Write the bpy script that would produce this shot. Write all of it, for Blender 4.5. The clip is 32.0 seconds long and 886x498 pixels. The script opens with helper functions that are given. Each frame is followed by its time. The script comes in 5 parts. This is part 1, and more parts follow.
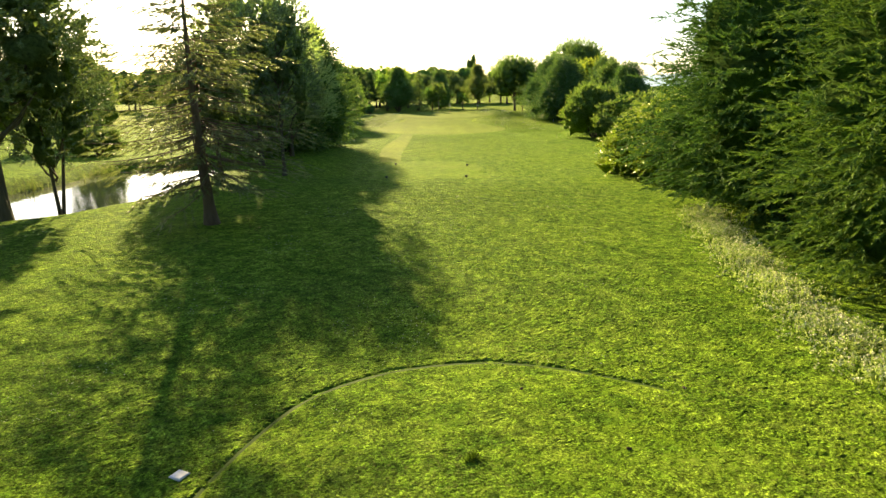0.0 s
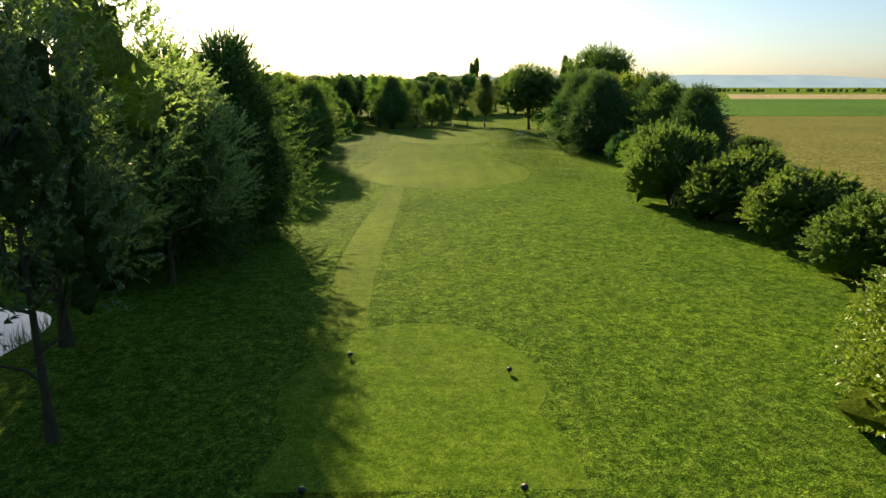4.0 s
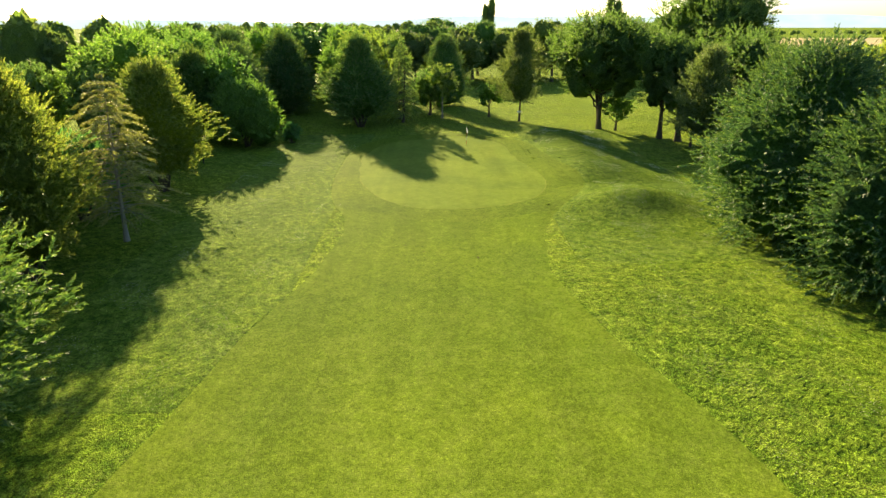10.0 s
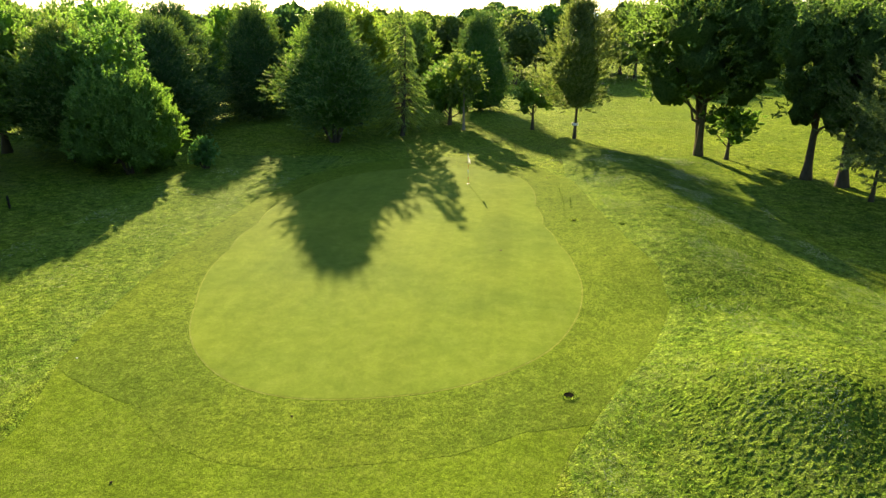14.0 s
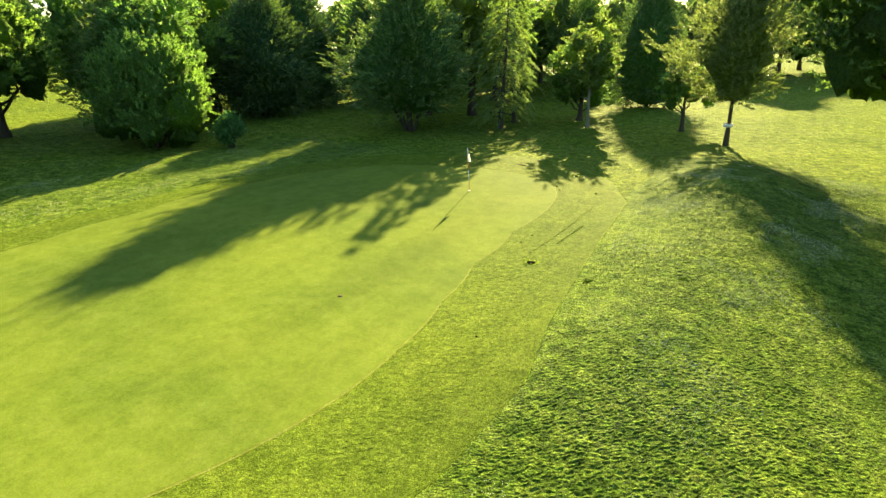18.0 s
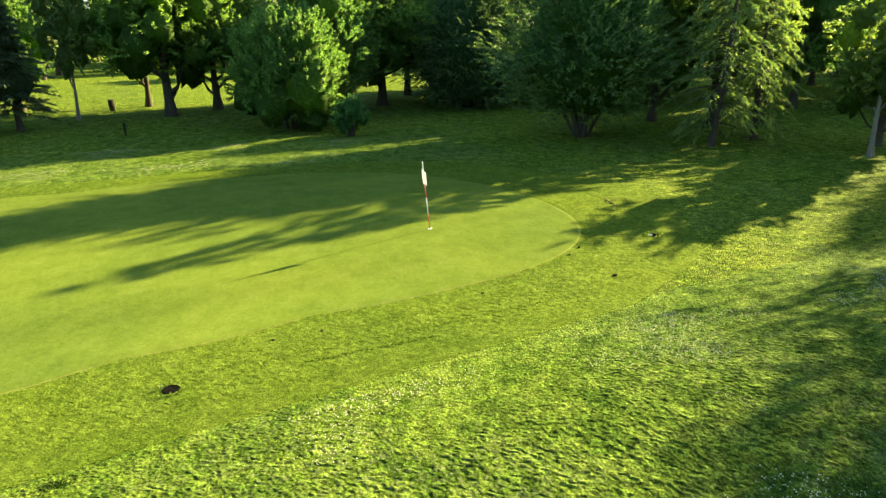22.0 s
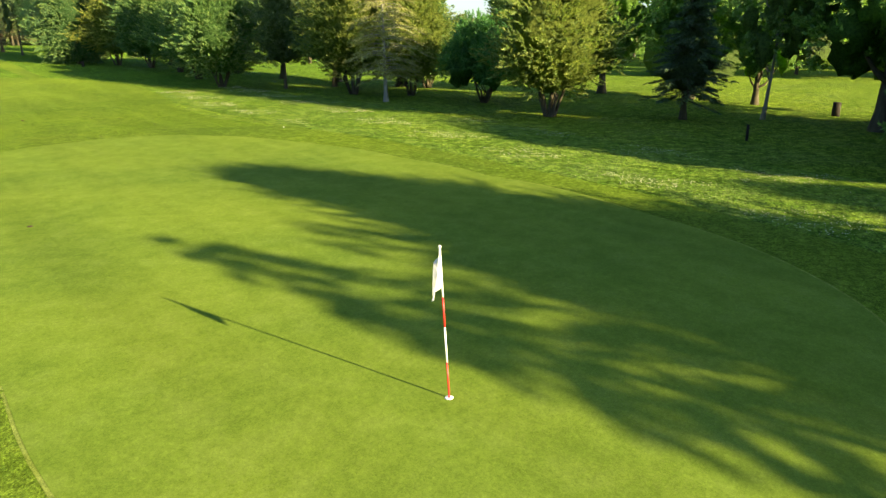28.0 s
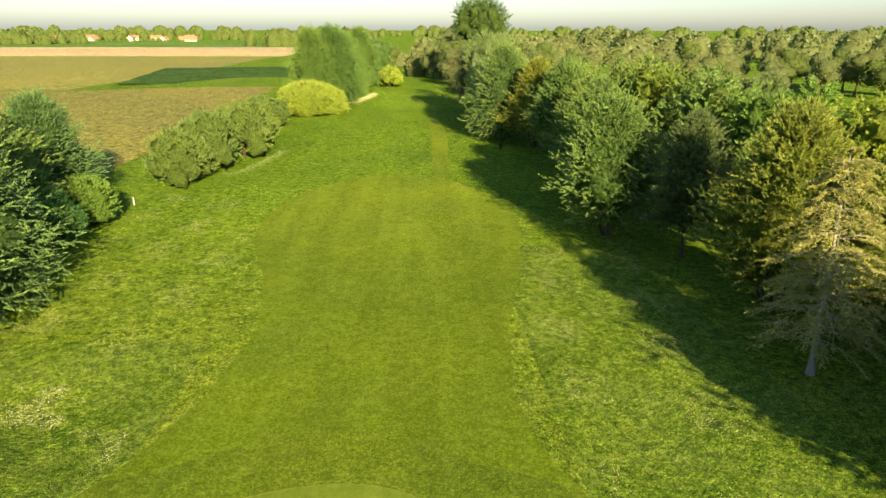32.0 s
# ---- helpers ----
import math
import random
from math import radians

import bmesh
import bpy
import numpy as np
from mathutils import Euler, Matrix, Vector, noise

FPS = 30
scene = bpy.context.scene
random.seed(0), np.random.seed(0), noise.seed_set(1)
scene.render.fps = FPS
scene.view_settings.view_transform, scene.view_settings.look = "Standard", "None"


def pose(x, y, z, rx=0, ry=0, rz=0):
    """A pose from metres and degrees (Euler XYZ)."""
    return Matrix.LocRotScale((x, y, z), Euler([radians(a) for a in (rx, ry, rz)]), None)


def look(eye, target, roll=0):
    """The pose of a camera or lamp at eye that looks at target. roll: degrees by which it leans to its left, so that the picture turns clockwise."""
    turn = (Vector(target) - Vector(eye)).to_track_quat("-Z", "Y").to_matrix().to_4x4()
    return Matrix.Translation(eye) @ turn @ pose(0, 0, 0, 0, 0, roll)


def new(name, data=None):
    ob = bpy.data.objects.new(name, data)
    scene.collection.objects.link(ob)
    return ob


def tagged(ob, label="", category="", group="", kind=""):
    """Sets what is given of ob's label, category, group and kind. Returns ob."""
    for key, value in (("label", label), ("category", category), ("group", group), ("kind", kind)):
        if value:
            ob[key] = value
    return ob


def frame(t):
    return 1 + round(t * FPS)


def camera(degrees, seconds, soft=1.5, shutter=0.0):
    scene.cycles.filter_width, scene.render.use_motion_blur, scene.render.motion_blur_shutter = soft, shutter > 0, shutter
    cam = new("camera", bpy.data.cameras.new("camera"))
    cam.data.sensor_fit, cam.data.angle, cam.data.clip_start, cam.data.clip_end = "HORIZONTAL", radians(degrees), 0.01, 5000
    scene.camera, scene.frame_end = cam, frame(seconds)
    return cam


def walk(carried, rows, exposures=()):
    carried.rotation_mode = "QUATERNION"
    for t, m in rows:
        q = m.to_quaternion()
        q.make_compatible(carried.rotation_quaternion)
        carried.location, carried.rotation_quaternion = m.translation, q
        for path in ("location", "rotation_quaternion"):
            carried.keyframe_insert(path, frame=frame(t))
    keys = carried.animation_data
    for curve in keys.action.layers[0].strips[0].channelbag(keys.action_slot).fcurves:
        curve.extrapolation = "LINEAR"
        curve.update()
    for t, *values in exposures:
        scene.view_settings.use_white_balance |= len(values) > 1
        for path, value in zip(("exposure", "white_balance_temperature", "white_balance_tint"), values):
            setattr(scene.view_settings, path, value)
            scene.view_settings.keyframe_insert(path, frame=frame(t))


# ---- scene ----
cam = camera(69.2, 32.0)
PATH = [
    (0, (-2.194, 3.349, 6.517), (-2.157, 5.288, 6.029), -0.6),
    (0.5, (-2.134, 5.953, 6.988), (-2.099, 7.891, 6.496), -0.6),
    (1, (-2.212, 8.987, 7.348), (-2.174, 10.924, 6.854), -0.5),
    (1.5, (-2.304, 12.278, 7.73), (-2.26, 14.216, 7.234), -0.2),
    (2, (-2.283, 15.757, 8.154), (-2.24, 17.694, 7.66), 0.0),
    (2.5, (-2.226, 19.616, 8.642), (-2.183, 21.553, 8.149), -0.0),
    (3, (-2.169, 23.683, 9.1), (-2.126, 25.621, 8.607), -0.0),
    (3.5, (-2.139, 27.882, 9.598), (-2.096, 29.82, 9.106), -0.0),
    (5.5, (-1.465, 47.022, 11.17), (-1.422, 48.96, 10.678), -0.0),
    (6, (-1.353, 52.36, 11.612), (-1.312, 54.294, 11.105), -0.0),
    (6.5, (-1.32, 57.894, 12.021), (-1.282, 59.821, 11.488), -0.0),
    (7, (-1.343, 63.543, 12.465), (-1.302, 65.461, 11.902), 0.2),
    (7.5, (-1.459, 69.267, 12.895), (-1.413, 71.177, 12.303), 0.4),
    (8, (-0.928, 74.499, 13.547), (-0.901, 76.399, 12.925), 0.0),
    (8.5, (-0.767, 80.451, 13.614), (-0.744, 82.344, 12.967), -0.2),
    (9, (-0.682, 86.7, 13.54), (-0.661, 88.589, 12.883), -0.2),
    (9.5, (-0.621, 93.164, 13.386), (-0.599, 95.053, 12.73), -0.1),
    (10, (-0.497, 99.589, 13.283), (-0.473, 101.478, 12.627), -0.1),
    (10.5, (-0.216, 105.89, 13.028), (-0.192, 107.779, 12.371), -0.0),
    (11, (0.266, 112.088, 12.843), (0.288, 113.976, 12.183), -0.1),
    (11.5, (1.023, 117.583, 12.643), (1.037, 119.47, 11.981), 0.2),
    (12, (1.716, 121.933, 12.189), (1.703, 123.821, 11.528), 0.1),
    (12.5, (2.349, 124.995, 11.797), (2.294, 126.882, 11.135), 0.1),
    (13, (3.392, 127.115, 11.388), (3.289, 128.999, 10.725), 0.0),
    (13.5, (4.87, 128.997, 11.032), (4.719, 130.877, 10.367), 0.1),
    (14, (6.535, 130.822, 10.722), (6.316, 132.695, 10.057), 0.1),
    (14.5, (8.227, 132.662, 10.436), (7.928, 134.524, 9.768), 0.1),
    (16.5, (14.626, 141.161, 8.943), (13.97, 142.93, 8.279), 0.0),
    (17, (15.927, 143.08, 8.592), (15.167, 144.809, 7.934), -0.2),
    (17.5, (16.903, 145.125, 8.13), (16.042, 146.808, 7.477), -0.2),
    (18, (17.761, 147.109, 7.782), (16.798, 148.736, 7.129), -0.2),
    (18.5, (18.506, 149.11, 7.538), (17.447, 150.675, 6.885), -0.1),
    (19, (19.233, 151.241, 7.263), (18.074, 152.734, 6.609), -0.1),
    (19.5, (19.886, 153.471, 7.015), (18.625, 154.879, 6.362), 0.0),
    (20, (20.393, 155.872, 6.811), (19.038, 157.189, 6.156), 0.1),
    (20.5, (20.836, 158.469, 6.659), (19.388, 159.682, 6.002), 0.1),
    (21, (20.991, 161.361, 6.429), (19.456, 162.463, 5.774), -0.0),
    (21.5, (20.874, 164.345, 6.188), (19.246, 165.309, 5.54), -0.2),
    (22, (20.744, 166.586, 6.057), (19.027, 167.382, 5.411), -0.3),
    (22.5, (20.523, 167.814, 5.861), (18.731, 168.428, 5.218), -0.4),
    (23, (20.039, 168.942, 5.701), (18.194, 169.375, 5.063), -0.3),
    (23.5, (19.541, 169.956, 5.556), (17.661, 170.204, 4.921), -0.2),
    (24, (18.989, 170.775, 5.419), (17.094, 170.869, 4.789), -0.1),
    (24.5, (18.688, 171.26, 5.336), (16.79, 171.198, 4.706), -0.2),
    (25, (18.332, 171.79, 5.234), (16.446, 171.567, 4.605), -0.2),
    (25.5, (17.622, 172.973, 5.201), (15.764, 172.588, 4.567), -0.1),
    (27.5, (10.673, 179.032, 4.876), (9.227, 177.805, 4.24), 0.4),
    (28, (8.3, 179.956, 4.895), (7.053, 178.528, 4.256), 0.5),
    (28.5, (6.347, 180.287, 4.898), (5.355, 178.674, 4.257), 0.7),
    (29, (4.521, 180.199, 4.901), (3.763, 178.464, 4.258), 0.2),
    (29.5, (2.745, 179.563, 5.09), (2.283, 177.728, 4.443), 0.2),
    (30, (1.156, 177.929, 5.917), (0.866, 176.059, 5.27), 0.2),
    (30.5, (-0.105, 175.621, 7.641), (-0.29, 173.738, 6.993), 0.2),
    (31, (-1.094, 172.787, 10.068), (-1.196, 170.899, 9.417), 0.2),
    (31.5, (-1.873, 169.378, 12.745), (-1.958, 167.489, 12.093), 0.1),
    (32, (-2.464, 165.761, 15.235), (-2.547, 163.871, 14.585), 0.1),
]
walk(cam, [(t, look(eye, target, roll)) for t, eye, target, roll in PATH], exposures=[(0.0, 2.25, 7200, 11), (2.0, 1.85, 6900, 10), (3.0, 1.3, 6400, 9), (6.0, 1.3, 6500, 10), (7.5, 1.9, 6500, 10), (9.0, 2.15, 6700, 10), (13.0, 2.25, 6800, 10), (19.0, 2.75, 6800, 10), (22.0, 2.72, 6500, 10), (25.0, 2.5, 6300, 9), (28.0, 2.4, 6300, 8), (30.0, 2.35, 6400, 9), (31.0, 2.1, 6500, 9), (32.0, 2.0, 7000, 11)])

# ---- light: a low warm sun ahead of the flight line, hazy bright sky ----
SUN_EL, SUN_AZ = 19.4, -16.0
world = bpy.data.worlds.new("sky")
scene.world = world
world.use_nodes = True
wn = world.node_tree
wn.nodes.clear()
w_out = wn.nodes.new("ShaderNodeOutputWorld")
w_bg = wn.nodes.new("ShaderNodeBackground")
w_sky = wn.nodes.new("ShaderNodeTexSky")
w_sky.sky_type = "NISHITA"
w_sky.sun_disc = False
w_sky.sun_elevation = radians(SUN_EL)
w_sky.sun_rotation = radians(SUN_AZ % 360)
w_sky.air_density, w_sky.dust_density, w_sky.ozone_density = 1.0, 1.1, 3.5
w_bg.inputs["Strength"].default_value = 0.06
wn.links.new(w_sky.outputs[0], w_bg.inputs["Color"])
wn.links.new(w_bg.outputs[0], w_out.inputs["Surface"])
sun_data = bpy.data.lights.new("sun", "SUN")
sun_data.energy, sun_data.angle, sun_data.color = 5.0, radians(0.6), (1.0, 0.8, 0.43)
sun = new("sun", sun_data)
SUN_DIR = Vector((math.sin(radians(SUN_AZ)) * math.cos(radians(SUN_EL)), math.cos(radians(SUN_AZ)) * math.cos(radians(SUN_EL)), math.sin(radians(SUN_EL))))
sun.matrix_world = look(SUN_DIR * 200, (0, 0, 0))


# ---- materials ----
class Nodes:
    """A short way to write node trees."""

    def __init__(self, name):
        self.m = bpy.data.materials.new(name)
        self.m.use_nodes = True
        self.t = self.m.node_tree
        self.t.nodes.clear()
        self.out = self.t.nodes.new("ShaderNodeOutputMaterial")

    def add(self, kind, **sets):
        n = self.t.nodes.new(kind)
        for k, v in sets.items():
            n.inputs[k.replace("_", " ")].default_value = v
        return n

    def link(self, a, b):
        self.t.links.new(a, b)

    def noise(self, scale, detail=4.0, rough=0.55, vec=None, stretch=None):
        n = self.add("ShaderNodeTexNoise", Scale=scale, Detail=detail, Roughness=rough)
        if vec is None:
            vec = self.add("ShaderNodeNewGeometry").outputs["Position"]
        if stretch:
            mp = self.add("ShaderNodeMapping")
            mp.inputs["Scale"].default_value = stretch
            self.link(vec, mp.inputs["Vector"])
            vec = mp.outputs[0]
        self.link(vec, n.inputs["Vector"])
        return n.outputs["Fac"]

    def ramp(self, fac, stops):
        n = self.add("ShaderNodeValToRGB")
        e = n.color_ramp.elements
        while len(e) < len(stops):
            e.new(0.5)
        for el, (p, c) in zip(e, stops):
            el.position, el.color = p, (*c, 1) if len(c) == 3 else c
        self.link(fac, n.inputs[0])
        return n.outputs[0]

    def mix(self, fac, a, b, mode="MIX"):
        n = self.add("ShaderNodeMix")
        n.data_type, n.blend_type = "RGBA", mode
        for sock, v in ((n.inputs[0], fac), (n.inputs[6], a), (n.inputs[7], b)):
            if isinstance(v, (int, float)):
                sock.default_value = v
            elif isinstance(v, tuple):
                sock.default_value = (*v, 1)
            else:
                self.link(v, sock)
        return n.outputs[2]

    def bump(self, height, strength, distance):
        n = self.add("ShaderNodeBump", Strength=strength, Distance=distance)
        self.link(height, n.inputs["Height"])
        return n.outputs[0]

    def surface(self, color, rough=0.8, spec=0.3, normal=None, metal=0.0):
        p = self.add("ShaderNodeBsdfPrincipled", Roughness=rough, Metallic=metal)
        p.inputs["Specular IOR Level"].default_value = spec
        if isinstance(color, tuple):
            p.inputs["Base Color"].default_value = (*color, 1)
        else:
            self.link(color, p.inputs["Base Color"])
        if normal is not None:
            self.link(normal, p.inputs["Normal"])
        return p.outputs[0]

    def done(self, shader):
        self.link(shader, self.out.inputs["Surface"])
        return self.m


MASS = {}


def leaf_material(name, dark, mid, tip, trans=0.4, rough=0.55, spec=0.25):
    n = Nodes(name)
    dark, mid, tip = ((2.7 * q[0], 2.6 * q[1], 3.2 * q[2]) for q in (dark, mid, tip))
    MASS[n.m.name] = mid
    isl = n.add("ShaderNodeNewGeometry").outputs["Random Per Island"]
    col = n.ramp(isl, [(0.0, dark), (0.55, mid), (1.0, tip)])
    big = n.ramp(n.noise(0.5, 2.0), [(0.3, (0.78, 0.8, 0.8)), (0.7, (1.12, 1.1, 1.0))])
    col = n.mix(1.0, col, big, "MULTIPLY")
    tint = n.ramp(n.add("ShaderNodeObjectInfo").outputs["Random"], [(0.0, (0.86, 0.92, 1.0)), (1.0, (1.14, 1.06, 0.9))])
    col = n.mix(1.0, col, tint, "MULTIPLY")
    front = n.surface(n.mix(1.0, col, (0.74, 0.76, 0.8), "MULTIPLY"), rough, spec)
    tr = n.add("ShaderNodeBsdfTranslucent")
    n.link(n.mix(1.0, col, (1.28, 1.4, 0.8), "MULTIPLY"), tr.inputs["Color"])
    m = n.add("ShaderNodeMixShader")
    m.inputs[0].default_value = min(0.62, trans + 0.1)
    n.link(front, m.inputs[1])
    n.link(tr.outputs[0], m.inputs[2])
    return n.done(m.outputs[0])


def shaded_mass_material(name, mid):
    """The close inner foliage of a crown: leaf colour and relief, with the shade of leaf gaps painted in."""
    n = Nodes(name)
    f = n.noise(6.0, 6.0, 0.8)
    # shade between leaves put into the colour: hollows of the noise go dark
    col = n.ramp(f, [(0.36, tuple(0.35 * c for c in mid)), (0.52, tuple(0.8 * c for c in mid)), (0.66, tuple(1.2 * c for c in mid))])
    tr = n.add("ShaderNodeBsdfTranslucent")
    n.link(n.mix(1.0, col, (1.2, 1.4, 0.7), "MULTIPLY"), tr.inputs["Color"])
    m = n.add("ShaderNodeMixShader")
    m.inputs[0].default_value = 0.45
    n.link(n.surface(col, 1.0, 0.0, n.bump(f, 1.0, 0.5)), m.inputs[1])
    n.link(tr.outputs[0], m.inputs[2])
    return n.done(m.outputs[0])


def grass_material(name, low, mid, high, dry=None, fine=30.0, relief=0.6, depth=0.05, stripes=0.0, patch=0.12, dryness=0.6, grit=1.0, dry_from=None, gloss=0.005, fade=None):
    """Turf: wide patches, tufts and single blades, with pale dry tips."""
    n = Nodes(name)
    big = n.noise(patch, 5.0, 0.6)
    small = n.noise(1.6, 6.0, 0.68)
    tufts = n.noise(fine * 0.16, 7.0, 0.82)
    blade = n.noise(fine, 3.0, 0.8)
    col = n.ramp(small, [(0.36, low), (0.5, mid), (0.64, high)])
    shade = n.ramp(big, [(0.35, (0.84, 0.88, 0.9)), (0.65, (1.14, 1.1, 0.95))])
    col = n.mix(1.0, col, shade, "MULTIPLY")
    # light and shade of tufts put into the colour: hollows darker, tops lighter
    a, b = 0.45 * grit, 0.6 * grit
    tone = n.ramp(tufts, [(0.38, (1 - a, 1 - 0.9 * a, 1 - 0.8 * a)), (0.5, (1, 1, 1)), (0.62, (1 + b, 1 + 0.9 * b, 1 + 0.8 * b))])
    col = n.mix(1.0, col, tone, "MULTIPLY")
    grain = n.ramp(blade, [(0.36, (1 - 0.42 * grit,) * 3), (0.64, (1 + 0.42 * grit,) * 3)])
    col = n.mix(1.0, col, grain, "MULTIPLY")
    for scale, low_f, high_f in ((fine * 0.6, 0.3, 0.38), (fine * 1.3, 0.34, 0.42)):
        cells = n.add("ShaderNodeTexVoronoi", Scale=scale)
        n.link(n.add("ShaderNodeNewGeometry").outputs["Position"], cells.inputs["Vector"])
        col = n.mix(1.0, col, n.ramp(cells.outputs["Color"], [(0.15, (1 - low_f * grit,) * 3), (0.5, (1, 1, 1)), (0.85, (1 + high_f * grit,) * 3)]), "MULTIPLY")
        if scale < fine * 0.8:
            knobs = n.ramp(cells.outputs["Distance"], [(0.0, (1, 1, 1)), (0.8, (0, 0, 0))])
    if dry:
        spots = n.ramp(n.noise(0.3, 4.0, 0.6), [(0.42, (0.12, 0.12, 0.12)), (0.66, (1, 1, 1))])
        tips = n.ramp(n.noise(fine * 0.34, 5.0, 0.85), [(0.5, (0, 0, 0)), (0.6, (dryness,) * 3)])
        if dry_from:
            xyz = n.add("ShaderNodeSeparateXYZ")
            n.link(n.add("ShaderNodeNewGeometry").outputs["Position"], xyz.inputs[0])
            along = n.add("ShaderNodeMapRange")
            for key, v in (("From Min", dry_from[0]), ("From Max", dry_from[1]), ("To Min", 0.45), ("To Max", 1.0)):
                along.inputs[key].default_value = v
            n.link(xyz.outputs["Y"], along.inputs["Value"])
            spots = n.mix(1.0, spots, along.outputs[0], "MULTIPLY")
            warm = n.mix(along.outputs[0], (0.74, 0.98, 0.9), (1.1, 1.06, 1.1))
            col = n.mix(1.0, col, warm, "MULTIPLY")
        col = n.mix(n.mix(1.0, spots, tips, "MULTIPLY"), col, dry)
    if stripes:
        wv = n.noise(0.55, 3.0, 0.6, None, (1.0, 0.06, 1.0))
        st = n.ramp(wv, [(0.38, (1 - stripes,) * 3), (0.62, (1 + stripes,) * 3)])
        col = n.mix(1.0, col, st, "MULTIPLY")
    if fade:
        xyz = n.add("ShaderNodeSeparateXYZ")
        n.link(n.add("ShaderNodeNewGeometry").outputs["Position"], xyz.inputs[0])
        along = n.add("ShaderNodeMapRange")
        along.inputs["From Min"].default_value, along.inputs["From Max"].default_value = fade[0], fade[1]
        n.link(xyz.outputs["Y"], along.inputs["Value"])
        col = n.mix(1.0, col, n.mix(along.outputs[0], (1.0, 1.0, 1.0), fade[2]), "MULTIPLY")
    height = n.mix(0.16, n.mix(0.32, n.mix(0.4, tufts, n.noise(fine * 0.42, 6.0, 0.8)), n.noise(fine * 0.05, 4.0, 0.7)), knobs)
    return n.done(n.surface(col, 0.78, gloss, n.bump(height, relief, depth)))


def bark_material(name, dark, light, scale=9.0):
    n = Nodes(name)
    co = n.add("ShaderNodeTexCoord").outputs["Object"]
    f = n.noise(scale, 6.0, 0.7, co, (1, 1, 0.22))
    col = n.mix(n.noise(1.3, 3.0, 0.5, co), n.ramp(f, [(0.3, dark), (0.7, light)]), dark)
    return n.done(n.surface(col, 0.9, 0.15, n.bump(f, 0.9, 0.03)))


def plain_material(name, color, rough=0.6, spec=0.3, vary=0.15, scale=6.0, metal=0.0):
    n = Nodes(name)
    lo, hi = (tuple(c * (1 - vary) for c in color), tuple(min(1, c * (1 + vary)) for c in color))
    col = n.ramp(n.noise(scale, 5.0, 0.6), [(0.3, lo), (0.7, hi)])
    return n.done(n.surface(col, rough, spec, metal=metal))


M = {}
M["rough"] = grass_material("rough_grass", (0.056, 0.106, 0.010), (0.098, 0.157, 0.014), (0.144, 0.204, 0.024), (0.282, 0.310, 0.097), 26.0, 1.0, 0.3, patch=0.1, dryness=0.6, grit=1.25, dry_from=(105, 145))
M["clover_turf"] = grass_material("clover_turf", (0.042, 0.084, 0.009), (0.078, 0.13, 0.014), (0.12, 0.174, 0.025), (0.225, 0.265, 0.1), 26.0, 0.8, 0.16, patch=0.14, dryness=0.5, grit=1.05)
M["fairway"] = grass_material("fairway_grass", (0.086, 0.132, 0.012), (0.103, 0.153, 0.015), (0.124, 0.173, 0.022), (0.185, 0.200, 0.055), 34.0, 0.8, 0.06, stripes=0.08, patch=0.09, dryness=0.4, grit=0.65, fade=(112, 146, (0.78, 0.83, 0.72)))
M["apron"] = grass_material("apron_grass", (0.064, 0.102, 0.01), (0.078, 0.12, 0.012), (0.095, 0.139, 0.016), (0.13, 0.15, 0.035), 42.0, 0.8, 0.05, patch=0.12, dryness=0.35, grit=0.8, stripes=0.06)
M["green"] = grass_material("green_turf", (0.092, 0.138, 0.017), (0.106, 0.154, 0.02), (0.12, 0.168, 0.026), (0.152, 0.188, 0.042), 60.0, 0.3, 0.012, patch=0.15, dryness=0.45, grit=0.25, stripes=0.07)
M["edge"] = grass_material("scalped_turf", (0.126, 0.160, 0.026), (0.141, 0.175, 0.033), (0.156, 0.190, 0.044), None, 50.0, 0.4, 0.02, grit=0.5)
M["tee"] = grass_material("tee_turf", (0.068, 0.132, 0.009), (0.091, 0.158, 0.012), (0.120, 0.186, 0.020), (0.194, 0.220, 0.055), 34.0, 0.9, 0.09, patch=0.2, grit=0.75)
M["meadow"] = grass_material("meadow", (0.115, 0.123, 0.033), (0.156, 0.156, 0.046), (0.205, 0.193, 0.066), (0.287, 0.254, 0.115), 6.0, 1.0, 0.3, patch=0.03, dryness=0.7)
M["field_green"] = grass_material("green_crop", (0.068, 0.136, 0.028), (0.080, 0.160, 0.034), (0.100, 0.176, 0.040), None, 4.0, 0.6, 0.2, patch=0.012)
M["field_pale"] = grass_material("pale_crop", (0.144, 0.152, 0.048), (0.168, 0.172, 0.056), (0.196, 0.192, 0.068), None, 4.0, 0.5, 0.15, patch=0.012)
M["field_straw"] = grass_material("stubble", (0.320, 0.256, 0.152), (0.368, 0.296, 0.184), (0.416, 0.336, 0.216), None, 3.0, 0.5, 0.1, patch=0.01)
M["maize"] = grass_material("maize_crop", (0.024, 0.056, 0.014), (0.036, 0.076, 0.020), (0.052, 0.096, 0.024), None, 2.5, 1.0, 0.5, patch=0.05)
M["cypress"] = leaf_material("cypress_leaf", (0.03, 0.06, 0.015), (0.045, 0.088, 0.02), (0.08, 0.125, 0.03), 0.16)
M["cypress_tip"] = leaf_material("cypress_tip", (0.06, 0.1, 0.022), (0.095, 0.138, 0.03), (0.125, 0.165, 0.042), 0.22)
M["cypress_gold"] = leaf_material("golden_cypress_leaf", (0.043, 0.067, 0.011), (0.076, 0.100, 0.017), (0.114, 0.133, 0.028), 0.3)
M["cypress_gold_tip"] = leaf_material("golden_cypress_tip", (0.085, 0.112, 0.02), (0.128, 0.146, 0.028), (0.18, 0.182, 0.042), 0.35)
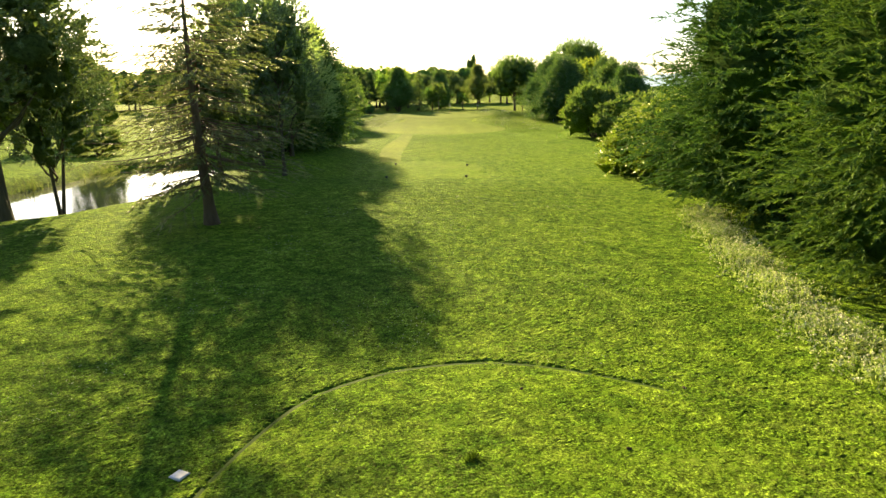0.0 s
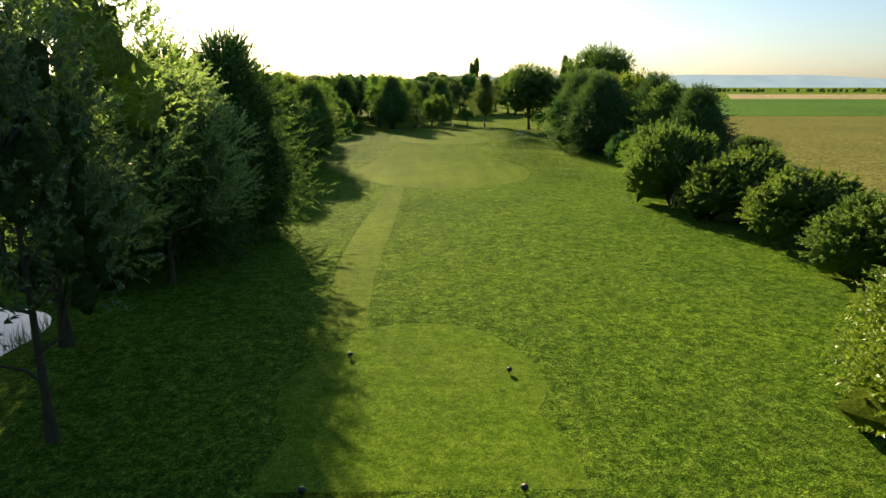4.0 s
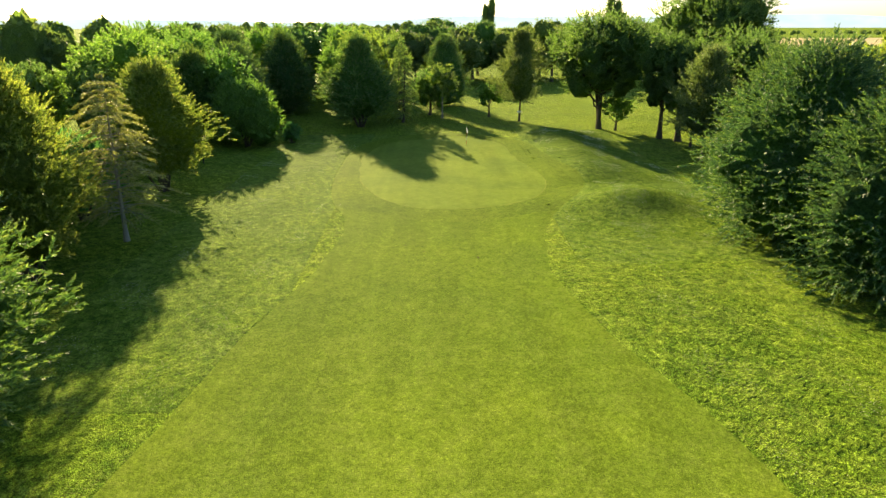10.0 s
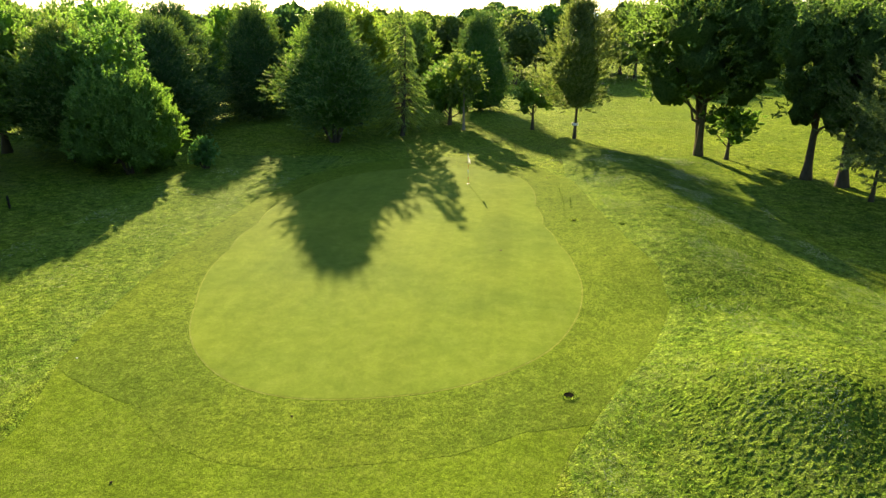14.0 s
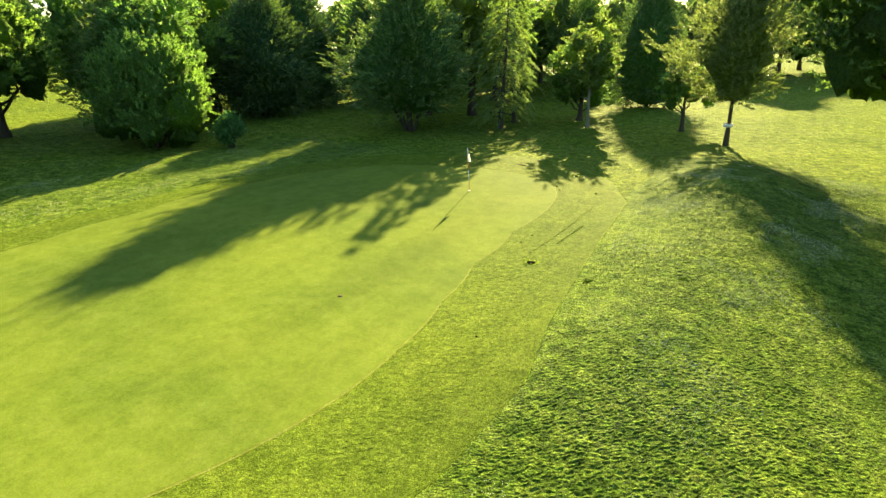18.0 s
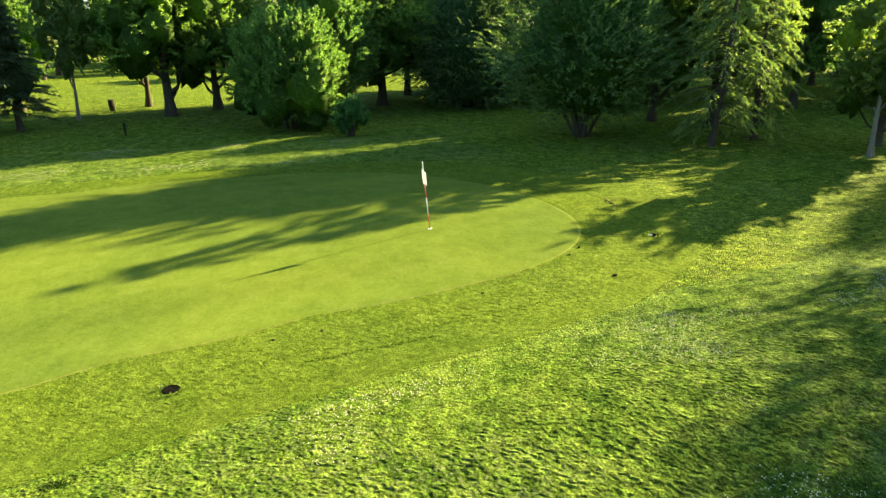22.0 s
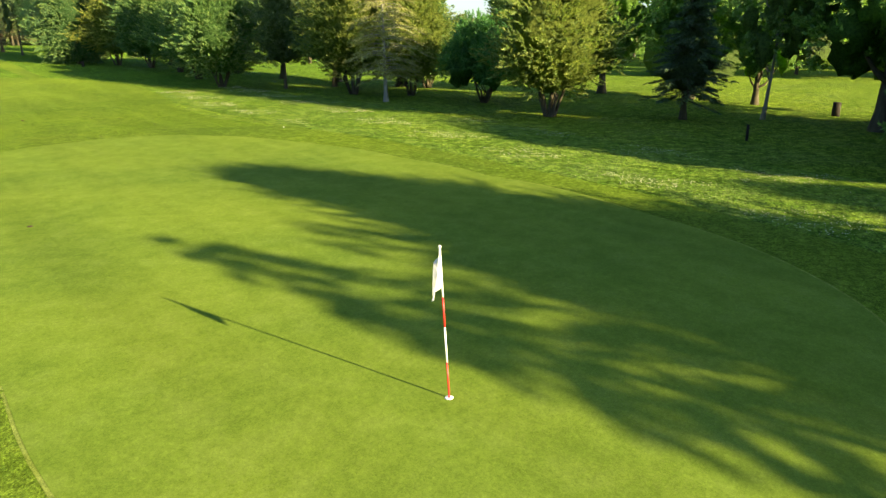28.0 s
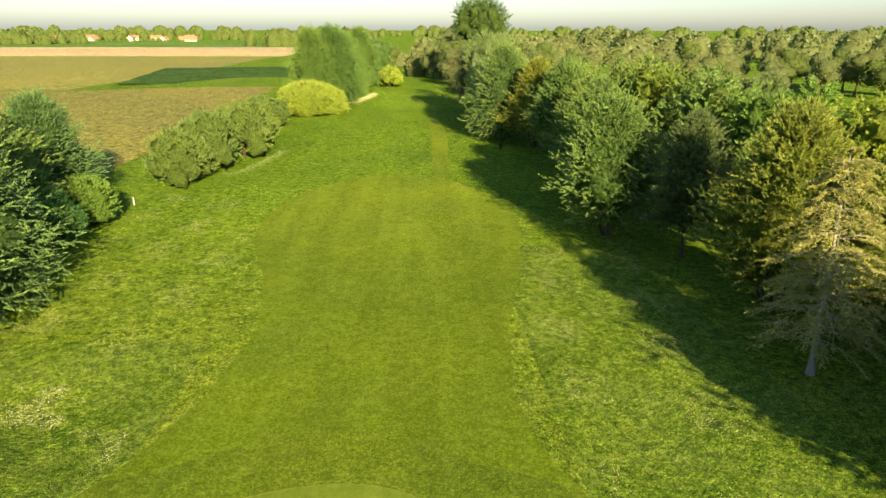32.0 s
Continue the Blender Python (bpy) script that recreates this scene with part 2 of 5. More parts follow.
M["cypress_dark"] = leaf_material("dark_cypress_leaf", (0.022, 0.048, 0.016), (0.037, 0.074, 0.021), (0.058, 0.1, 0.028), 0.12)
M["cypress_dark_tip"] = leaf_material("dark_cypress_tip", (0.047, 0.084, 0.019), (0.073, 0.118, 0.025), (0.12, 0.168, 0.038), 0.16)
M["leyland"] = leaf_material("conifer_leaf", (0.029, 0.058, 0.012), (0.044, 0.083, 0.017), (0.067, 0.113, 0.024), 0.0, 0.8, 0.04)
M["leyland_tip"] = leaf_material("conifer_tip", (0.033, 0.062, 0.013), (0.053, 0.094, 0.019), (0.087, 0.134, 0.028), 0.06, 0.8, 0.06)
M["spruce"] = leaf_material("spruce_needle", (0.028, 0.046, 0.018), (0.042, 0.066, 0.025), (0.064, 0.092, 0.035), 0.15)
M["pine"] = leaf_material("pine_needle", (0.036, 0.055, 0.018), (0.056, 0.08, 0.025), (0.085, 0.11, 0.036), 0.3)
M["pine_tip"] = leaf_material("pine_tip", (0.05, 0.07, 0.022), (0.072, 0.098, 0.03), (0.105, 0.13, 0.042), 0.32)
M["broad_dark"] = leaf_material("dark_leaf", (0.032, 0.06, 0.014), (0.05, 0.085, 0.02), (0.074, 0.112, 0.028), 0.42)
M["broad"] = leaf_material("oak_leaf", (0.045, 0.090, 0.017), (0.072, 0.129, 0.024), (0.112, 0.174, 0.036), 0.36)
M["broad_yellow"] = leaf_material("yellow_leaf", (0.07, 0.108, 0.018), (0.102, 0.138, 0.022), (0.145, 0.168, 0.03), 0.4)
M["broad_light"] = leaf_material("light_leaf", (0.06, 0.1, 0.022), (0.088, 0.132, 0.03), (0.122, 0.162, 0.042), 0.34)
M["willow"] = leaf_material("willow_leaf", (0.075, 0.11, 0.04), (0.11, 0.15, 0.056), (0.15, 0.185, 0.075), 0.48)
M["alder"] = leaf_material("alder_leaf", (0.042, 0.066, 0.022), (0.062, 0.09, 0.03), (0.09, 0.122, 0.042), 0.05)
M["shrub"] = leaf_material("shrub_leaf", (0.044, 0.077, 0.017), (0.069, 0.108, 0.023), (0.108, 0.143, 0.032), 0.3)
M["laurel"] = leaf_material("laurel_leaf", (0.07, 0.112, 0.014), (0.112, 0.158, 0.018), (0.178, 0.214, 0.034), 0.12, 0.4, 0.4)
M["box"] = leaf_material("clipped_leaf", (0.033, 0.081, 0.022), (0.053, 0.119, 0.030), (0.081, 0.156, 0.040), 0.4)
M["dead"] = leaf_material("dry_needle", (0.08, 0.09, 0.026), (0.115, 0.126, 0.038), (0.16, 0.17, 0.05), 0.16)
M["larch"] = leaf_material("larch_needle", (0.04, 0.053, 0.019), (0.062, 0.075, 0.028), (0.09, 0.103, 0.038), 0.26)
M["hedge_far"] = leaf_material("far_leaf", (0.045, 0.07, 0.018), (0.06, 0.088, 0.022), (0.08, 0.108, 0.028), 0.25)
M["far_pale"] = leaf_material("far_pale_leaf", (0.062, 0.083, 0.03), (0.08, 0.102, 0.036), (0.104, 0.124, 0.046), 0.28)
M["bark"] = bark_material("bark", (0.05, 0.042, 0.026), (0.13, 0.112, 0.07))
M["bark_red"] = bark_material("red_bark", (0.08, 0.055, 0.032), (0.2, 0.145, 0.085))
M["rust_bark"] = bark_material("rust_bark", (0.04, 0.02, 0.014), (0.09, 0.04, 0.026))
M["bark_grey"] = bark_material("grey_bark", (0.19, 0.18, 0.145), (0.36, 0.35, 0.29))
M["bark_pale"] = bark_material("pale_bark", (0.16, 0.15, 0.11), (0.33, 0.31, 0.23))
M["grassblade"] = leaf_material("grass_blade", (0.022, 0.04, 0.004), (0.052, 0.08, 0.01), (0.125, 0.15, 0.045), 0.45, 0.7, 0.1)
M["mower_line"] = leaf_material("dark_blade", (0.012, 0.024, 0.003), (0.02, 0.038, 0.004), (0.032, 0.055, 0.007), 0.1, 0.8, 0.05)
M["weed"] = leaf_material("weed_leaf", (0.06, 0.088, 0.024), (0.098, 0.13, 0.04), (0.16, 0.185, 0.08), 0.3, 0.7, 0.1)
M["reed"] = leaf_material("reed_leaf", (0.04, 0.05, 0.014), (0.06, 0.075, 0.02), (0.09, 0.1, 0.032), 0.3)
M["clover"] = plain_material("clover_flower", (0.68, 0.66, 0.46), 0.8, 0.1, 0.1)
M["white"] = plain_material("white_paint", (0.82, 0.82, 0.8), 0.45, 0.4, 0.03)
M["red"] = plain_material("red_paint", (0.6, 0.03, 0.025), 0.4, 0.4, 0.08)
M["black"] = plain_material("black_plastic", (0.02, 0.02, 0.022), 0.5, 0.4, 0.2)
M["soil"] = plain_material("soil", (0.05, 0.035, 0.022), 0.95, 0.1, 0.5, 9.0)
M["pit"] = plain_material("pit_shade", (0.008, 0.008, 0.006), 1.0, 0.0, 0.3)
M["wood"] = bark_material("weathered_wood", (0.02, 0.017, 0.014), (0.06, 0.05, 0.04), 14.0)
M["stone"] = plain_material("pale_stone", (0.62, 0.58, 0.52), 0.8, 0.2, 0.15, 12.0)
M["wall"] = plain_material("plaster_wall", (0.36, 0.34, 0.3), 0.85, 0.2, 0.06, 0.8)
M["tiles"] = plain_material("roof_tiles", (0.42, 0.15, 0.09), 0.8, 0.2, 0.25, 1.5)
M["glass"] = plain_material("window_glass", (0.04, 0.05, 0.06), 0.08, 0.6, 0.05)


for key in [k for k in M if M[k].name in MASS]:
    M[key + "_mass"] = shaded_mass_material(M[key].name + "_mass", MASS[M[key].name])


def cloth_material():
    n = Nodes("flag_cloth")
    w = n.noise(160.0, 2.0, 0.5)
    col = n.ramp(w, [(0.3, (0.78, 0.78, 0.78)), (0.7, (0.86, 0.86, 0.86))])
    tr = n.add("ShaderNodeBsdfTranslucent")
    n.link(col, tr.inputs["Color"])
    m = n.add("ShaderNodeMixShader")
    m.inputs[0].default_value = 0.45
    n.link(n.surface(col, 0.8, 0.2, n.bump(w, 0.2, 0.002)), m.inputs[1])
    n.link(tr.outputs[0], m.inputs[2])
    return n.done(m.outputs[0])


def water_material():
    n = Nodes("pond_water")
    b = n.bump(n.noise(2.2, 3.0, 0.5), 0.12, 0.05)
    return n.done(n.surface((0.02, 0.03, 0.022), 0.04, 0.55, b))


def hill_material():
    n = Nodes("haze_glow_hills")
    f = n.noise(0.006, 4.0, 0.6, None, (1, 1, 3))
    # haze painted as pale blue; emission brightens the side turned from the sun
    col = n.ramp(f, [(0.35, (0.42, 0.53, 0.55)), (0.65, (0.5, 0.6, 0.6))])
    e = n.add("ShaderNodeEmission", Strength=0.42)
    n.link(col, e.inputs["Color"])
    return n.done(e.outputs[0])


M["cloth"], M["water"], M["hills"] = cloth_material(), water_material(), hill_material()


# ---- mesh tools ----
def mesh_from(name, groups, smooth=False):
    """One mesh from groups of (vertices, faces, material); faces are rows of one length per group."""
    me = bpy.data.meshes.new(name)
    vs, loops, starts, mats, mat_ids = [], [], [], [], []
    nv = nl = 0
    for v, f, m in groups:
        v, f = np.asarray(v, float), np.asarray(f, np.int64)
        vs.append(v)
        loops.append((f + nv).ravel())
        starts.append(nl + np.arange(len(f)) * f.shape[1])
        if m not in mats:
            mats.append(m)
        mat_ids.append(np.full(len(f), mats.index(m)))
        nv += len(v)
        nl += f.size
    vs, loops, starts, mat_ids = (np.concatenate(a) for a in (vs, loops, starts, mat_ids))
    me.vertices.add(len(vs))
    me.vertices.foreach_set("co", vs.astype(np.float32).ravel())
    me.loops.add(len(loops))
    me.loops.foreach_set("vertex_index", loops.astype(np.int32))
    me.polygons.add(len(starts))
    me.polygons.foreach_set("loop_start", starts.astype(np.int32))
    for m in mats:
        me.materials.append(M[m])
    me.polygons.foreach_set("material_index", mat_ids.astype(np.int32))
    me.polygons.foreach_set("use_smooth", np.full(len(starts), smooth))
    me.update(calc_edges=True)
    return me


def part(name, me, parent, label=""):
    ob = new(name, me)
    ob.parent = parent
    return tagged(ob, label) if label else ob


def unit(a):
    return a / np.maximum(np.linalg.norm(a, axis=-1, keepdims=True), 1e-9)


def leaf_quads(base, d, L, W, rng, fold=0.25):
    """Folded diamond leaves from base along d."""
    n = len(base)
    side = unit(np.cross(d, rng.normal(size=(n, 3))))
    up = np.cross(side, d)
    L, W = np.broadcast_to(L, n)[:, None], np.broadcast_to(W, n)[:, None]
    midp = base + d * L * 0.45
    v = np.stack([base, midp + side * W / 2 + up * W * fold, base + d * L, midp - side * W / 2 + up * W * fold], 1).reshape(-1, 3)
    return v, np.arange(4 * n).reshape(-1, 4)


def needle_tris(base, d, L, W, rng):
    """Narrow pointed needles or scale sprays from base along d."""
    n = len(base)
    side = unit(np.cross(d, rng.normal(size=(n, 3))))
    L, W = np.broadcast_to(L, n)[:, None], np.broadcast_to(W, n)[:, None]
    v = np.stack([base + side * W / 2, base + d * L, base - side * W / 2], 1).reshape(-1, 3)
    return v, np.arange(3 * n).reshape(-1, 3)


def plumes(start, axis, length, per, L, W, spread, rng, taper=0.5, needles=False):
    """Sprays of leaves set along short twigs."""
    m = len(start)
    length = np.broadcast_to(length, m)
    t = rng.random((m, per)) ** 0.85
    base = start[:, None] + axis[:, None] * (length[:, None] * t)[..., None]
    a = np.repeat(axis[:, None], per, 1)
    perp = unit(np.cross(a, rng.normal(size=(m, per, 3))))
    ang = spread * (0.4 + 0.75 * rng.random((m, per)))[..., None]
    d = unit(a * np.cos(ang) + perp * np.sin(ang))
    size = (1 - taper * t) * (0.75 + 0.5 * rng.random((m, per)))
    make = needle_tris if needles else leaf_quads
    return make(base.reshape(-1, 3), d.reshape(-1, 3), (L * size).ravel(), (W * size).ravel(), rng)


def ball(center, radii, rng, rough=0.16, rings=6, seg=10):
    """A crumpled inner mass of foliage."""
    th = np.linspace(0.12, math.pi - 0.12, rings)
    ph = np.arange(seg) * 2 * math.pi / seg
    d = np.stack([np.outer(np.sin(th), np.cos(ph)), np.outer(np.sin(th), np.sin(ph)), np.outer(np.cos(th), np.ones(seg))], -1)
    d = d * (1 + rough * rng.normal(size=d.shape[:2])[..., None])
    v = np.asarray(center) + d.reshape(-1, 3) * np.asarray(radii)
    f = [[i * seg + j, (i + 1) * seg + j, (i + 1) * seg + (j + 1) % seg, i * seg + (j + 1) % seg] for i in range(rings - 1) for j in range(seg)]
    return v, np.array(f)


def tube(points, radii, sides=7):
    """A tapered limb along points."""
    p, r = np.asarray(points, float), np.asarray(radii, float)
    t = unit(np.gradient(p, axis=0))
    ref = np.where(np.abs(t[:, 2:3]) > 0.9, [[1.0, 0, 0]], [[0, 0, 1.0]])
    u = unit(np.cross(t, ref))
    w = np.cross(t, u)
    a = np.arange(sides) * 2 * math.pi / sides
    ring = np.cos(a)[None, :, None] * u[:, None] + np.sin(a)[None, :, None] * w[:, None]
    v = (p[:, None] + ring * r[:, None, None]).reshape(-1, 3)
    k = len(p)
    f = [[i * sides + j, i * sides + (j + 1) % sides, (i + 1) * sides + (j + 1) % sides, (i + 1) * sides + j] for i in range(k - 1) for j in range(sides)]
    return v, np.array(f)


def limb(a, b, r0, r1, rng, bend=0.08, k=5, sides=6):
    a, b = np.asarray(a, float), np.asarray(b, float)
    t = np.linspace(0, 1, k)[:, None]
    wob = rng.normal(size=(k, 3)) * bend * np.linalg.norm(b - a) * np.sin(t * math.pi)
    return tube(a + (b - a) * t + wob, np.linspace(r0, r1, k), sides)


def trunk_flare(h, r, lean, rng, top=0.35, k=8, sides=9):
    z = np.linspace(-0.15, h, k)
    s = np.clip(z / h, 0, 1)
    x = np.stack([lean[0] * s + 0.04 * h * rng.normal() * s * (1 - s), lean[1] * s + 0.04 * h * rng.normal() * s * (1 - s), z], 1)
    rad = r * (1 - (1 - top) * s) + r * 0.55 * np.exp(-np.maximum(z, 0) / (1.2 * r))
    return tube(x, rad, sides)


# ---- tree shapes: each gives (trunk groups, crown groups) for a tree of height H and width W ----
def shape_cypress(H, W, rng, leaf="cypress", low=0.13, peak=0.28, dens=1.0, stems=5, point=0.8, lobes=0.22, per=23, L=0.25, Wd=0.085, spread=0.75, rise=0.02, tipz=0.0, reach=0.075, shell=0.64, k=10, foot=0.45):
    R, z0 = W / 2, low * H
    wood, green = [], []
    for i in range(stems):
        a = 2 * math.pi * (i + 0.4 * rng.random()) / stems
        o = np.array([math.cos(a), math.sin(a), 0]) * 0.22
        e = np.array([math.cos(a), math.sin(a), 0]) * R * 0.45 + (0, 0, H * (0.4 + 0.2 * rng.random()))
        wood.append((*limb(o - (0, 0, 0.2), e, 0.12, 0.05, rng, 0.05), "bark"))
    wood.append((*trunk_flare(H * 0.85, 0.15, (0, 0), rng, 0.12), "bark"))
    ph = rng.random(6) * 6.28

    def rad(s, a):
        base = np.minimum(1.0, foot + (1 - foot) * s / peak) * (1 - np.clip((s - peak) / (1 - peak), 0, 1) ** 1.6) ** point
        wave = 1 + lobes * (np.sin(3 * a + ph[0] + 5 * s) * 0.5 + np.sin(5 * a + ph[1] - 9 * s) * 0.35 + np.sin(2 * a + ph[2] + 14 * s) * 0.35)
        return 1.08 * R * base * wave

    n = int(165 * dens)
    s = rng.random(n) ** 1.1
    s[: n // 9] = 0.84 + 0.16 * rng.random(n // 9)
    a = rng.random(n) * 2 * math.pi
    r = rad(s, a) * (0.78 + 0.3 * rng.random(n))
    out = np.stack([np.cos(a), np.sin(a), np.zeros(n)], 1)
    side = np.stack([-np.sin(a), np.cos(a), np.zeros(n)], 1)
    zt = z0 + s * (H - z0) * 0.95
    end = out * r[:, None] + np.stack([np.zeros(n), np.zeros(n), zt], 1)
    root = np.stack([np.zeros(n), np.zeros(n), np.maximum(0.08 * H, zt - (rise + 0.5 * s) * r - 0.03 * H * s)], 1)
    span = end - root
    f = 0.6 + 0.42 * (np.arange(k) + rng.random((n, k))) / k
    sg = np.where(np.arange(k) % 2, 1.0, -1.0) * (0.3 + 0.7 * rng.random((n, k)))
    fan = 0.26 * W * (1.14 - f) * sg
    start = root[:, None] + span[:, None] * f[..., None] + side[:, None] * fan[..., None] + 0.03 * W * rng.normal(size=(n, k, 3))
    axis = unit(unit(span)[:, None] * 0.8 + side[:, None] * (sg * (1.15 - f))[..., None] * 0.8 + np.array([0, 0, 1.0]) * (tipz + 0.3 * s)[:, None, None] + 0.26 * rng.normal(size=(n, k, 3)))
    start, axis = start.reshape(-1, 3), axis.reshape(-1, 3)
    long = reach * W * (0.7 + 0.7 * rng.random(n * k))
    green.append((*plumes(start, axis, long * 0.75, int(per * 0.62), L, Wd, spread, rng, 0.35, True), leaf))
    # lighter tip leaf: new growth, with sunlit spray ends put into its colour
    green.append((*plumes(start + axis * long[:, None] * 0.5, axis, long * 0.55, per - int(per * 0.62), L * 0.8, Wd * 0.85, spread * 0.8, rng, 0.5, True), leaf + "_tip"))
    rs, seg = 26, 38
    ss, aa = np.meshgrid(np.linspace(0.0, 0.97, rs), np.arange(seg) * 2 * math.pi / seg, indexing="ij")
    rr = rad(ss, aa) * shell * (1 + 0.07 * rng.normal(size=ss.shape))
    rr[0] *= 0.3
    rr[1] *= 0.8
    zz = z0 + ss * (H - z0) * 0.94 + 0.008 * H * rng.normal(size=ss.shape)
    v = np.stack([rr * np.cos(aa), rr * np.sin(aa), zz], -1).reshape(-1, 3)
    gi = np.arange(v.shape[0]).reshape(rs, seg)
    gj = np.roll(gi, -1, 1)
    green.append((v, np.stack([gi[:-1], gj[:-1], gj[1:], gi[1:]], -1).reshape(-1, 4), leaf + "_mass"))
    pick = v[rng.integers(seg, len(v), int(1000 * math.sqrt(dens)))] + 0.02 * W * rng.normal(size=(int(1000 * math.sqrt(dens)), 3))
    away = unit(pick * (1, 1, 0)) + np.array([0, 0, 0.35 + tipz]) + 0.45 * rng.normal(size=pick.shape)
    green.append((*plumes(pick, unit(away), reach * W * 1.1, 13, L * 1.15, Wd * 1.15, spread, rng, 0.35, True), leaf))
    return wood, green


def lump_leaves(lumps, rng, dens, leaf, L, W, up=0.15, droop=0.0, core=0.62, per=12, spread=1.0, reach=0.42):
    green = []
    c = np.array([q[0] for q in lumps])
    rr = np.array([q[1] for q in lumps])
    for i, (ctr, ax) in enumerate(zip(c, rr)):
        n = max(6, int(dens * 2.2 * (ax[0] * ax[1] + ax[0] * ax[2] + ax[1] * ax[2])))
        d = unit(rng.normal(size=(n, 3)))
        d[:, 2] = np.where(d[:, 2] < -0.35, -d[:, 2] * 0.7, d[:, 2])
        d = unit(d)
        p = ctr + d * ax * (0.66 + 0.26 * rng.random(n))[:, None]
        keep = np.ones(n, bool)
        for j in range(len(c)):
            if j != i:
                keep &= (((p - c[j]) / (rr[j] * 0.72)) ** 2).sum(1) > 1
        p, d = p[keep], d[keep]
        if len(p):
            axis = unit(d + (0, 0, up - droop) + 0.35 * rng.normal(size=p.shape))
            green.append((*plumes(p, axis, reach * ax.mean() * (0.6 + 0.8 * rng.random(len(p))), int(per * 2.1), L * 0.8, W * 0.85, spread, rng, 0.3, True), leaf))
        if core:
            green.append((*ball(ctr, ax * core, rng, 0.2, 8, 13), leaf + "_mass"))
    return green


def shape_broad(H, W, rng, leaf="broad", bark="bark", clear=0.2, dens=1.0, L=0.3, Wd=0.17, lumps=20, droop=0.0, core=0.5, up=0.15, r0=None, forks=1):
    wood, R = [], W / 2
    zc, rz = H * (0.5 + clear * 0.45), H * (0.5 - clear * 0.42)
    r0 = r0 or 0.022 * H + 0.06
    for k in range(forks):
        lean = (0, 0) if forks == 1 else tuple(0.16 * W * np.array([math.cos(k * 2.4), math.sin(k * 2.4)]))
        wood.append((*trunk_flare(H * 0.72, r0 / math.sqrt(forks) * (1.15 if forks > 1 else 1), lean, rng, 0.2), bark))
    ls = []
    for i in range(lumps):
        a = 2.4 * i + rng.random() * 0.8
        q = (i + 0.5) / lumps
        zz = -0.75 + 1.65 * q
        rxy = math.sqrt(max(0.05, 1 - min(1, abs(zz)) ** 2.2)) * (0.45 + 0.32 * rng.random())
        size = (0.22 + 0.13 * rng.random())
        ctr = np.array([math.cos(a) * R * rxy, math.sin(a) * R * rxy, zc + zz * rz * 0.78])
        ls.append((ctr, np.array([R * size * 1.25, R * size * 1.25, rz * size * 1.25 * (0.9 + 0.3 * rng.random())])))
        if i % 2 == 0:
            b = (0, 0, max(clear * H * 0.9, ctr[2] - 0.55 * R * rxy - 0.12 * H))
            wood.append((*limb(b, ctr, r0 * 0.42, 0.03, rng, 0.07), bark))
    ls.append((np.array([0, 0, zc + rz * 0.1]), np.array([R * 0.5, R * 0.5, rz * 0.62])))
    return wood, lump_leaves(ls, rng, dens * 2.6, leaf, L, Wd, up, droop, core)


def shape_bush(H, W, rng, leaf="shrub", dens=1.0, L=0.24, Wd=0.125, lumps=13, stems=6, core=0.7, skirt=0.08, flat=1.0):
    wood, ls, R = [], [], W / 2
    for i in range(stems):
        a = 6.283 * i / stems + rng.random()
        wood.append((*limb((math.cos(a) * 0.15, math.sin(a) * 0.15, -0.15), (math.cos(a) * R * 0.5, math.sin(a) * R * 0.5, H * 0.6), 0.07 + 0.005 * H, 0.025, rng, 0.06), "bark"))
    for i in range(lumps):
        a = 2.4 * i + 0.5 * rng.random()
        q = (i + 0.5) / lumps
        z = skirt * H + H * (1 - skirt) * (0.16 + 0.6 * q)
        rxy = R * math.sqrt(max(0.0, 1 - (max(0, q - 0.15) / 0.9) ** 2)) * (0.55 + 0.12 * rng.random())
        k = (0.3 + 0.1 * rng.random()) * (1.15 - 0.25 * q)
        ls.append((np.array([math.cos(a) * rxy, math.sin(a) * rxy, z]), np.array([R * k * 1.2, R * k * 1.2, H * k * 0.66 * flat])))
    ls.append((np.array([0, 0, H * 0.5]), np.array([R * 0.62, R * 0.62, H * 0.42])))
    return wood, lump_leaves(ls, rng, dens * 4.6, leaf, L, Wd, 0.25, 0.0, core, reach=0.3, per=13)


